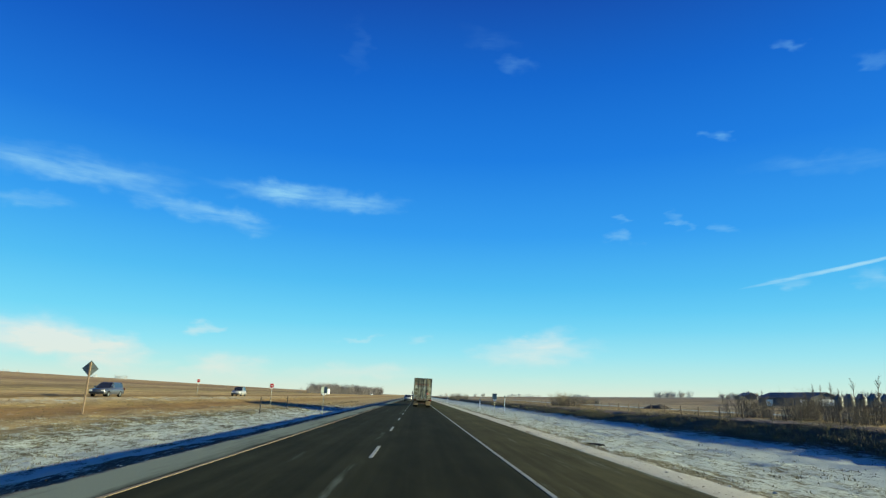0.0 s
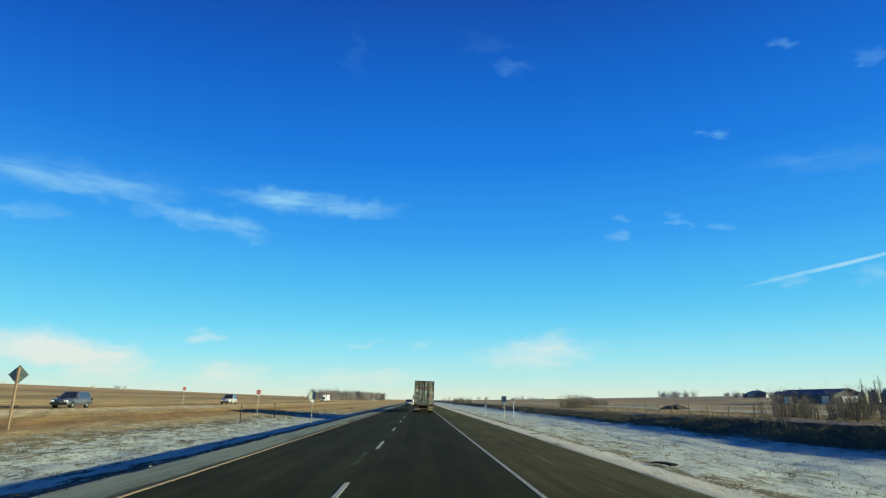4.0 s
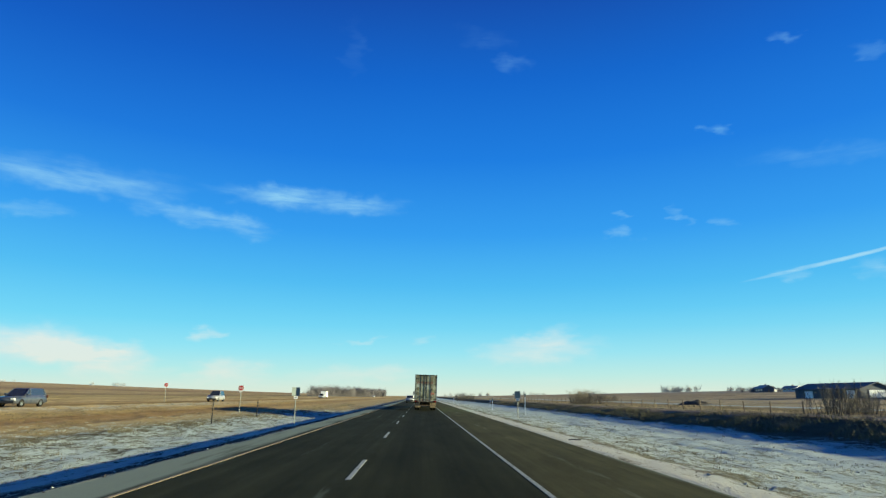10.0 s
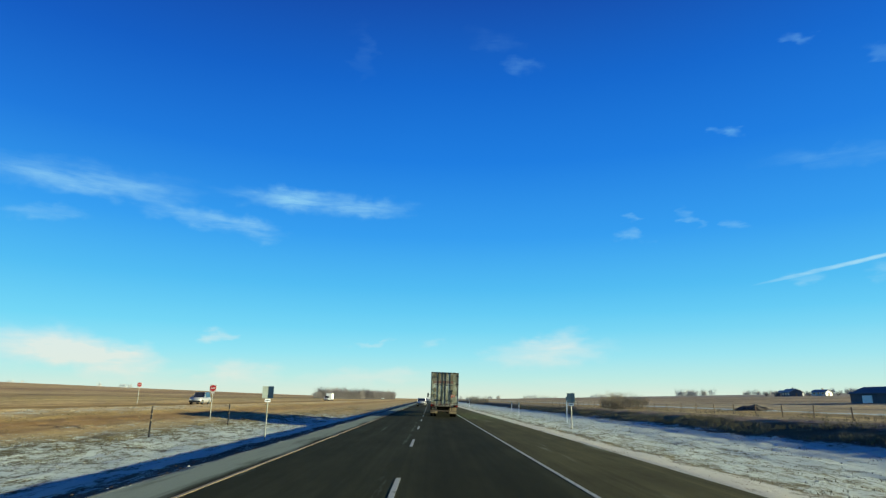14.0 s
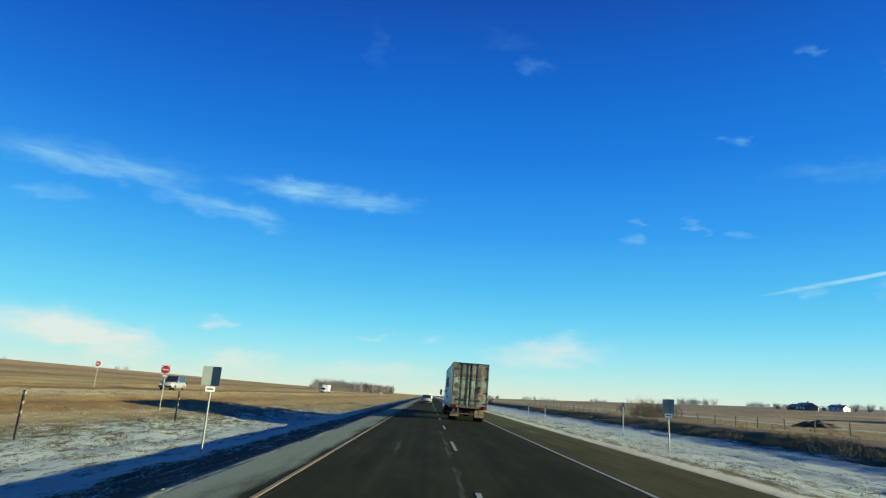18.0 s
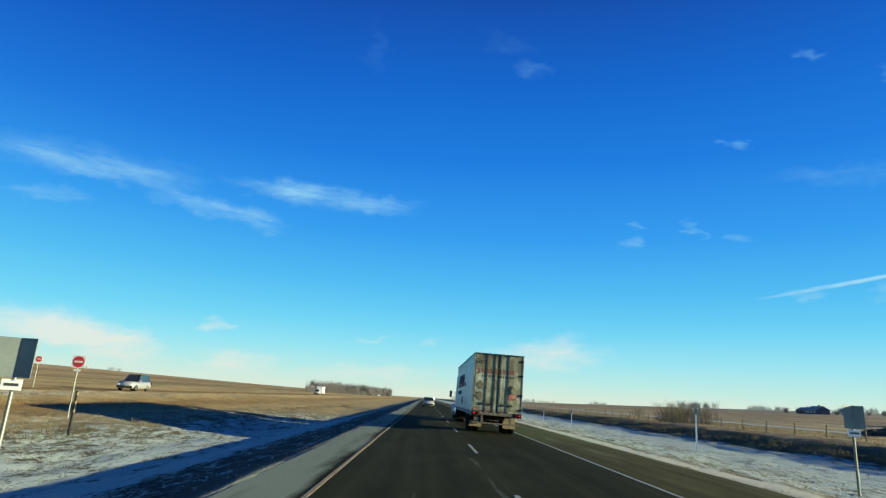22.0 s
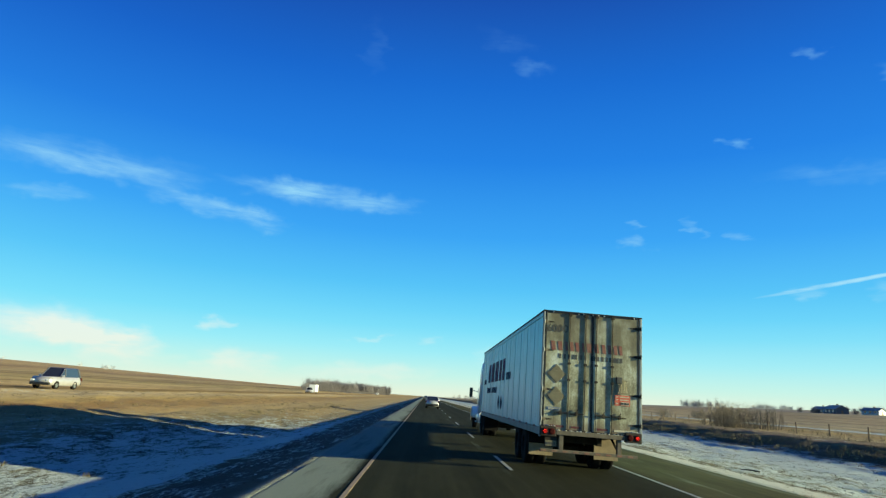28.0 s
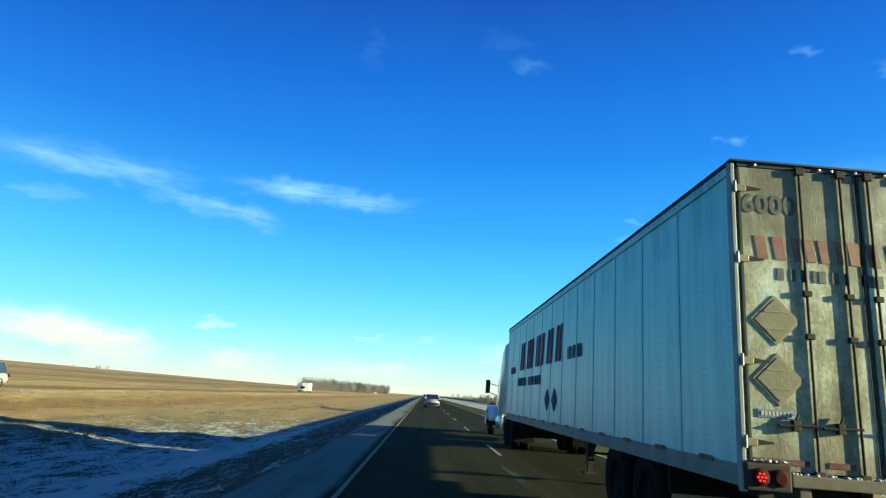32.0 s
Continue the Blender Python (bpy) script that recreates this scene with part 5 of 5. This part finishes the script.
# hedge of bare shrubs and thin trees beside the bank
for k in range(17):
    x, y = 43 + rnd.uniform(-2.5, 5), -35 + k * 1.5 + rnd.uniform(-1, 1)
    plant("bare_shrub", SHRUBS[k % 3], x, y, rnd.uniform(0, 360), rnd.uniform(0.6, 1.12), "leafless grey-brown shrub at the field edge", "shrub", "hedge by the bank")
for k in range(10):
    x, y = 45 + rnd.uniform(-3, 5), -35 + k * 2.5 + rnd.uniform(-1.4, 1.4)
    plant("bare_tree", POPLARS[k % 3], x, y, rnd.uniform(0, 360), rnd.uniform(0.45, 0.68), "leafless slender young tree in a hedge", "tree", "hedge by the bank")
# a round clump farther on
for k in range(7):
    a = k * 2.4
    x, y = 38 + 3.6 * math.cos(a) * (k / 9) ** 0.5, 63 + 8 * math.sin(a) * (k / 9) ** 0.5
    plant("bare_shrub", SHRUBS[k % 3], x, y, rnd.uniform(0, 360), rnd.uniform(0.8, 1.15), "leafless brown shrub in a round clump", "shrub", "round clump")
for k in range(9):
    x, y = 56 + rnd.uniform(-4, 6), 118 + rnd.uniform(-6, 18)
    plant("bare_shrub", SHRUBS[k % 3], x, y, rnd.uniform(0, 360), rnd.uniform(0.45, 0.75), "leafless shrub far along the ditch", "shrub", "far shrubs")
for k in range(6):
    x, y = 22 + rnd.uniform(-2, 7), 210 + k * 16
    plant("bare_shrub", SHRUBS[k % 3], x, y, rnd.uniform(0, 360), rnd.uniform(0.9, 1.4), "dark leafless shrub beside the distant road", "shrub", "far shrubs")
# shelter belt beyond the opposite carriageway
for k in range(84):
    x = -84 + k * 0.44 + rnd.uniform(-1.5, 1.5)
    y = 400 + k * 3.6 + rnd.uniform(-6, 6)
    plant("bare_tree", FAR_TREES[k % 3], x, y, rnd.uniform(0, 360), rnd.uniform(0.6, 1.15) * (1 + 0.004 * k), "leafless grey tree in a distant shelter belt", "tree", "shelter belt")
# lone clumps along the horizon
for cx, cy, n, s in ((515, 1150, 10, 1.5), (545, 1160, 10, 1.5), (610, 1080, 9, 1.0), (640, 1060, 8, 0.8), (520, 900, 6, 0.8), (700, 980, 9, 0.9), (735, 960, 9, 1.0), (760, 900, 6, 1.2), (430, 1500, 9, 1.0), (300, 1480, 8, 0.8), (240, 1400, 8, 0.9), (140, 1300, 6, 0.8), (-420, 760, 4, 0.6), (-160, 1200, 8, 0.7), (-230, 1250, 6, 0.6), (-640, 880, 3, 0.6), (60, 900, 6, 0.8)):
    for k in range(n):
        x, y = cx + rnd.uniform(-22, 22), cy + rnd.uniform(-15, 15)
        plant("bare_tree", HAZY_TREES[k % 3], x, y, rnd.uniform(0, 360), rnd.uniform(0.7, 1.35) * s, "small leafless tree on the horizon", "tree", "horizon trees")


def build_stuff():
    """Grass tufts, clods and snow lumps: too many to count."""
    rnd = random.Random(77)
    verts, faces = [], []

    def blade(x, y, z, hgt, lean, a, wd):
        i = len(verts)
        dx, dy = math.cos(a), math.sin(a)
        verts.extend([(x - dy * wd, y + dx * wd, z - 0.03), (x + dy * wd, y - dx * wd, z - 0.03), (x + dx * lean, y + dy * lean, z + hgt)])
        faces.append((i, i + 1, i + 2))

    def tufts(n, x0, x1, y0, y1, h0, h1, blades, rad):
        for _ in range(n):
            x, y = rnd.uniform(x0, x1), y0 + (y1 - y0) * rnd.random() ** 1.2
            if noise.noise((x * 0.35, y * 0.2, 4)) < -0.08:
                continue
            z = height(x, y)
            for _ in range(blades):
                h = rnd.uniform(h0, h1)
                blade(x + rnd.gauss(0, rad), y + rnd.gauss(0, rad), z, h, h * rnd.uniform(0.1, 0.9), rnd.uniform(0, math.tau), rnd.uniform(0.006, 0.016))
    tufts(5200, 7.8, 22, -88, 60, 0.02, 0.065, 7, 0.09)
    tufts(320, -18.6, -16.4, -88, 90, 0.12, 0.28, 26, 0.22)
    tufts(2200, 21, 32, -85, 110, 0.06, 0.20, 7, 0.12)
    tufts(3000, 22.4, 27.4, -85, 6, 0.14, 0.42, 8, 0.16)
    tufts(2200, 22.4, 26.6, 0, 120, 0.12, 0.34, 8, 0.16)
    tufts(6000, -32, -11.5, -88, 80, 0.04, 0.14, 7, 0.09)
    tufts(1800, 32, 48, -80, 110, 0.15, 0.5, 8, 0.15)
    me = bpy.data.meshes.new("grass")
    me.from_pydata(verts, [], faces)
    me.materials.append(M["dry_grass"])
    tagged(new("grass", me), "short dry tan grass tufts poking through snow", "grass", kind="stuff")

    def lumps(name, n, xr, yr, r0, r1, mat, label, category):
        verts, faces = [], []
        base = [(1, 0, 0), (-1, 0, 0), (0, 1, 0), (0, -1, 0), (0, 0, 1), (0, 0, -0.6), (0.6, 0.6, 0.5), (-0.6, 0.5, 0.55)]
        tri = [(0, 6, 4), (6, 2, 4), (2, 7, 4), (7, 1, 4), (1, 3, 4), (3, 0, 4), (0, 2, 6), (2, 1, 7), (2, 0, 5), (1, 2, 5), (3, 1, 5), (0, 3, 5)]
        for _ in range(n):
            x, y = rnd.uniform(*xr), rnd.uniform(*yr)
            r = r0 + (r1 - r0) * rnd.random() ** 2.5
            z = height(x, y) + r * 0.15
            i = len(verts)
            a = rnd.uniform(0, math.tau)
            c, s = math.cos(a), math.sin(a)
            for bx, by, bz in base:
                k = r * rnd.uniform(0.7, 1.25)
                verts.append((x + (bx * c - by * s) * k, y + (bx * s + by * c) * k * 1.3, z + bz * k * 0.6))
            faces.extend([tuple(i + q for q in t) for t in tri])
        me = bpy.data.meshes.new(name)
        me.from_pydata(verts, [], faces)
        me.materials.append(M[mat])
        tagged(new(name, me), label, category, kind="stuff")
    lumps("soil_clods", 1800, (-8.6, -5.6), (-90, 60), 0.012, 0.045, "soil", "dark frozen clods on the embankment slope", "soil")
    lumps("snow_lumps", 500, (-11.0, -5.8), (-90, 60), 0.015, 0.055, "snow", "lumps of ploughed snow along the ditch", "snow")
    lumps("snow_lumps", 700, (7.2, 18), (-88, 60), 0.02, 0.07, "snow", "small crusted snow lumps on the verge", "snow")
    lumps("verge_gravel", 1300, (6.6, 8.6), (-90, 50), 0.008, 0.026, "grime", "pale gravel along the edge of the shoulder", "gravel")


build_stuff()

# soil heap
bm = bmesh.new()
bmesh.ops.create_grid(bm, x_segments=26, y_segments=26, size=3.6)
for v in bm.verts:
    r = math.hypot(v.co.x, v.co.y * 1.1) / 3.5
    v.co.z = max(0.0, 1 - r * r) * 0.95 * (1 + 0.5 * noise.noise(v.co * 0.9)) + 0.12 * noise.noise(v.co * 2.3) - 0.18
hp = part("soil_heap", bm, "soil", None, "", True)
hp.location = (52, 40, height(52, 40))
tagged(hp, "dark heap of bare soil in the field", "soil heap")
# scraps of a burst tyre on the verge
for x, y, tn, s in ((8.2, -62, 20, 1.0), (7.3, -46, 70, 0.55), (9.6, 8, 35, 0.7)):
    bm = bmesh.new()
    sec = []
    for k in range(9):
        a = radians(-14 + 28 * k / 8)
        yy, zz = 1.9 * math.sin(a) * s, 0.9 * (math.cos(a) - 0.97) * s
        sec.append([(-0.13 * s, yy, zz), (0.13 * s, yy, zz + 0.02 * s), (0.13 * s, yy, zz + 0.05 * s), (-0.13 * s, yy, zz + 0.035 * s)])
    loft(bm, sec)
    t = part("tyre_scrap", bm, "rubber")
    t.matrix_world = pose(x, y, height(x, y) + 0.02, 0, 0, tn)
    tagged(t, "curled black strip of burst tyre on the snowy verge", "tyre scrap", "tyre scraps")

# ---------------------------------------------------------------- fence, posts and signs
FENCE_X = 38.0
wood_post = bmesh.new()
rod(wood_post, (0, 0, -0.2), (0.01, 0, 1.22), 0.075, 0.065, 8)
post_mesh = finish(wood_post, "post", "wood")
for k in range(56):
    y = -84 + k * 5.4
    x = FENCE_X + rnd.uniform(-0.15, 0.15)
    f = thing("fence_post", pose(x, y, height(x, y), rnd.uniform(-3, 3), rnd.uniform(-3, 3), rnd.uniform(0, 360)), "weathered round wooden fence post at the field edge", "fence post", "fence posts")
    p = new("post", post_mesh)
    p.parent = f
for z in (0.45, 0.8, 1.08):
    cu = bpy.data.curves.new("fence_wire", "CURVE")
    cu.dimensions, cu.bevel_depth, cu.bevel_resolution = "3D", 0.006, 0
    sp = cu.splines.new("POLY")
    sp.points.add(55)
    for k in range(56):
        y = -84 + k * 5.4
        sp.points[k].co = (FENCE_X, y, height(FENCE_X, y) + z, 1)
    ob = new("fence_wire", cu)
    me = bpy.data.meshes.new_from_object(ob.evaluated_get(bpy.context.evaluated_depsgraph_get()))
    bpy.data.objects.remove(ob)
    me.materials.clear()
    me.materials.append(M["zinc"])
    tagged(new("fence_wire", me), "thin strand of fence wire strung along wooden posts", "fence wire", "fence wires")


def sign_post(top, wood=True):
    bm = bmesh.new()
    if wood:
        box(bm, -0.05, 0.05, -0.05, 0.05, -0.3, top, bevel=0.008)
    else:
        rod(bm, (0, 0, -0.3), (0, 0, top), 0.035, seg=10)
    return bm


def no_entry_sign(x, y, turn):
    z = height(x, y)
    s = thing("road_sign", pose(x, y, z, 0, 0, turn), "red round no-entry sign on a slim post in the median", "road sign", "no-entry signs")
    part("post", sign_post(2.75, False), "zinc", s)
    part("panel", boxes((-0.31, 0.31, -0.06, -0.045, 2.52, 3.14), bevel=0.004), "sign_pale", s)
    bm = bmesh.new()
    lathe(bm, [(0.28, 0.0), (0.28, 0.006), (0.27, 0.008)], (0, 0, 0), "z", 32)
    bm.transform(Matrix.Translation((0, -0.061, 2.83)) @ Matrix.Rotation(radians(90), 4, "X"))
    d = part("disc", bm, "sign_red", s, "red disc")
    part("bar", boxes((-0.2, 0.2, -0.076, -0.069, 2.785, 2.875)), "sign_pale", d)
    part("tab", boxes((-0.16, 0.16, -0.06, -0.05, 2.34, 2.46)), "sign_pale", s)
    return s


no_entry_sign(-20.4, 0, 8)
no_entry_sign(-41.5, 30, 12)


def diamond_sign(x, y):
    s = thing("road_sign", pose(x, y, height(x, y), 0, 0, 4), "grey back of a diamond warning sign on a wooden post", "road sign")
    part("post", sign_post(3.5), "wood", s)
    bm = bmesh.new()
    r = 0.56
    poly(bm, [(-r, 0.06, 3.05), (0, 0.06, 3.05 - r), (r, 0.06, 3.05), (0, 0.06, 3.05 + r)], (0, 0.02, 0))
    part("panel", bm, "sign_back", s, "grey metal back")
    part("brace", boxes((-0.3, 0.3, 0.045, 0.062, 3.02, 3.08)), "zinc", s)
    return s


diamond_sign(-22.5, -45.0)


def panel_sign(x, y, w, h, base, top, turn, label, tab=True):
    s = thing("road_sign", pose(x, y, height(x, y), 0, 0, turn), label, "road sign", "grey sign backs")
    part("post", sign_post(top - 0.05, False), "zinc", s)
    for sx, tn in ((-1, 24), (1, -24)):
        bm = boxes((0.0 if sx > 0 else -w / 2, w / 2 if sx > 0 else 0.0, 0.0, 0.015, base, top))
        bm.transform(Matrix.Rotation(radians(tn * 0.8), 4, "Z") @ Matrix.Translation((0, -0.07, 0)))
        part("panel", bm, "sign_back", s, "grey-green metal panel")
    if tab:
        t = part("tab", boxes((-0.17, 0.17, -0.075, -0.06, base - 0.22, base - 0.03)), "sign_white", s, "small white plate")
        part("tab_print", boxes((-0.12, 0.12, -0.0795, -0.0745, base - 0.15, base - 0.10)), "dark_print", t)
    return s


panel_sign(-9.8, -20.5, 0.74, 0.70, 2.40, 3.1, 8, "grey-green back of a folded marker sign in the ditch")
panel_sign(10.0, -14.0, 0.62, 0.66, 1.85, 2.5, -12, "dark grey back of a marker sign on the verge")


def marker_post(x, y, h, head, label):
    s = thing("marker_post", pose(x, y, height(x, y), 1, 1, -10), label, "marker post", "marker posts")
    part("post", boxes((-0.045, 0.045, -0.03, 0.03, -0.2, h), bevel=0.01), "sign_white" if head else "black", s)
    if head:
        part("reflector", boxes((-0.10, 0.10, -0.05, 0.03, h - 0.02, h + 0.36), bevel=0.03), "sign_back", s, "grey reflector head")
    else:
        for k in range(3):
            part("band", boxes((-0.048, 0.048, -0.034, 0.034, h - 0.16 - k * 0.34, h - 0.05 - k * 0.34)), "yellow_line", s, "yellow band")
    return s


marker_post(14.0, 5.3, 2.2, True, "white flexible marker post with a grey head on the verge")
marker_post(-16.6, -20.5, 1.75, False, "slim dark post banded with yellow in the ditch")
marker_post(-16.7, -6.2, 1.75, False, "slim dark post banded with yellow in the median")
for x, y in ((13.1, 33), (16.2, 64), (9.6, 92)):
    marker_post(x, y, 1.5, True, "white marker post far along the verge")

# ---------------------------------------------------------------- farm


def gable(bm, x0, x1, y0, y1, z0, z1, ridge, axis="y", over=0.4):
    """Roof slabs with a ridge along the axis."""
    if axis == "y":
        c = (x0 + x1) / 2
        sec = [[(x0 - over, y, z1 - 0.15), (c, y, ridge), (x1 + over, y, z1 - 0.15), (x1 + over, y, z1 + 0.05), (c, y, ridge + 0.2), (x0 - over, y, z1 + 0.05)] for y in (y0 - over, y1 + over)]
    else:
        c = (y0 + y1) / 2
        sec = [[(x, y0 - over, z1 - 0.15), (x, c, ridge), (x, y1 + over, z1 - 0.15), (x, y1 + over, z1 + 0.05), (x, c, ridge + 0.2), (x, y0 - over, z1 + 0.05)] for x in (x0 - over, x1 + over)]
    return loft(bm, sec)


def build_barn(x, y, w, l, wall, ridge, turn, cladding="barn", label="long blue-grey steel machine shed on the farm"):
    b = thing("barn", pose(x, y, height(x, y) - 0.3, 0, 0, turn), label, "barn", "farm buildings")
    bm = bmesh.new()
    sec = [[(-w / 2, yy, 0), (w / 2, yy, 0), (w / 2, yy, wall), (0, yy, ridge), (-w / 2, yy, wall)] for yy in (-l / 2, l / 2)]
    loft(bm, sec)
    part("wall", bm, cladding, b)
    part("roof", gable(bmesh.new(), -w / 2, w / 2, -l / 2, l / 2, 0, wall, ridge), "roof" if cladding != "barn" else "barn", b)
    n = int(l / 3)
    for k in range(n):
        yy = -l / 2 + (k + 0.5) * l / n
        part("wall_rib", boxes((-w / 2 - 0.06, -w / 2, yy - 0.06, yy + 0.06, 0, wall)), cladding, b)
    part("door", boxes((-w / 2 - 0.09, -w / 2, -l * 0.42, -l * 0.42 + 2.4, 0, wall * 0.85)), "sign_white", b, "white sliding door")
    part("door", boxes((-w / 2 - 0.09, -w / 2, l * 0.2, l * 0.2 + 3.0, 0, wall * 0.8)), "sign_white", b, "white sliding door")
    part("door", boxes((-w * 0.25, w * 0.25, -l / 2 - 0.09, -l / 2, 0, wall * 0.9)), "sign_white", b, "white end door")
    return b


build_barn(104.5, 74.5, 8, 23, 2.3, 3.7, 2)


def build_house(x, y, w, l, wall, ridge, turn, mat, label):
    b = thing("house", pose(x, y, height(x, y) - 0.2, 0, 0, turn), label, "house", "farm buildings")
    bm = bmesh.new()
    loft(bm, [[(-w / 2, yy, 0), (w / 2, yy, 0), (w / 2, yy, wall), (0, yy, ridge - 0.1), (-w / 2, yy, wall)] for yy in (-l / 2, l / 2)])
    part("wall", bm, mat, b)
    rf = part("roof", gable(bmesh.new(), -w / 2, w / 2, -l / 2, l / 2, 0, wall, ridge), "roof", b)
    part("chimney", boxes((0.6, 1.3, -0.4, 0.4, wall, ridge + 0.9)), "wood", rf)
    for k in range(3):
        yy = -l * 0.3 + k * l * 0.3
        wn = part("window", boxes((-w / 2 - 0.05, -w / 2 + 0.02, yy - 0.7, yy + 0.7, 1.0, 2.3)), "sign_white", b, "white framed window")
        part("pane", boxes((-w / 2 - 0.065, -w / 2 - 0.048, yy - 0.58, yy + 0.58, 1.1, 2.2)), "glass", wn)
    part("door", boxes((-0.5, 0.5, -l / 2 - 0.06, -l / 2, 0, 2.05)), "wood", b)
    return b


build_house(243.0, 345.0, 6.5, 11, 2.6, 4.4, 10, "sign_pale", "pale farmhouse with a grey gable roof")
build_house(228.0, 322.0, 7, 13, 2.8, 4.8, -8, "barn", "blue-grey farm shed with a gable roof")
build_house(233.0, 300.0, 5.5, 9, 2.4, 3.8, 20, "sign_pale", "small pale farm outbuilding")
build_house(255.0, 375.0, 6, 12, 2.5, 4.2, 0, "wood", "brown weathered farm outbuilding")
for k in range(12):
    x, y = 238 + rnd.uniform(-7, 14), 300 + k * 8.0 + rnd.uniform(-3, 3)
    plant("bare_tree", FAR_TREES[k % 3], x, y, rnd.uniform(0, 360), rnd.uniform(0.25, 0.5), "leafless garden tree round the farmhouse", "tree", "farm trees")


def silo_parts():
    r, h = 0.85, 2.1
    wall = bmesh.new()
    prof = []
    for k in range(23):
        prof.append((r + (0.035 if k % 2 else 0.0), k * h / 22))
    lathe(wall, prof, (0, 0, 0), "z", 20)
    cone = bmesh.new()
    lathe(cone, [(r + 0.12, h - 0.05), (r + 0.12, h + 0.03), (0.3, h + 0.9), (0.26, h + 1.0)], (0, 0, 0), "z", 20)
    cap = bmesh.new()
    lathe(cap, [(0.28, h + 0.97), (0.3, h + 1.1), (0.1, h + 1.18)], (0, 0, 0), "z", 12)
    lad = bmesh.new()
    for s in (-0.2, 0.2):
        rod(lad, (-r - 0.14, s, 0), (-r - 0.14, s, h), 0.03, seg=5)
    for k in range(11):
        rod(lad, (-r - 0.14, -0.2, 0.3 + k * 0.35), (-r - 0.14, 0.2, 0.3 + k * 0.35), 0.02, seg=4)
    return [("wall", finish(wall, "wall", "bin", True)), ("roof", finish(cone, "roof", "bin", True)), ("cap", finish(cap, "cap", "dull_alu")), ("ladder", finish(lad, "ladder", "zinc"))]


SILO = silo_parts()
for k in range(13):
    x, y = 106 + (k % 2) * 0.9, 60 - k * 2.0
    s = thing("grain_silo", pose(x, y, height(x, y) - 0.2, 0, 0, k * 13), "corrugated galvanised grain silo with a conical roof", "grain silo", "row of silos")
    for nm, me in SILO:
        p = new(nm, me)
        p.parent = s
for k in range(22):
    x, y = 114 + rnd.uniform(-3, 7), 82 - k * 2.9 + rnd.uniform(-3, 3)
    plant("bare_tree", FAR_TREES[k % 3], x, y, rnd.uniform(0, 360), rnd.uniform(0.16, 0.34), "leafless tall tree behind the farm sheds", "tree", "farm trees")
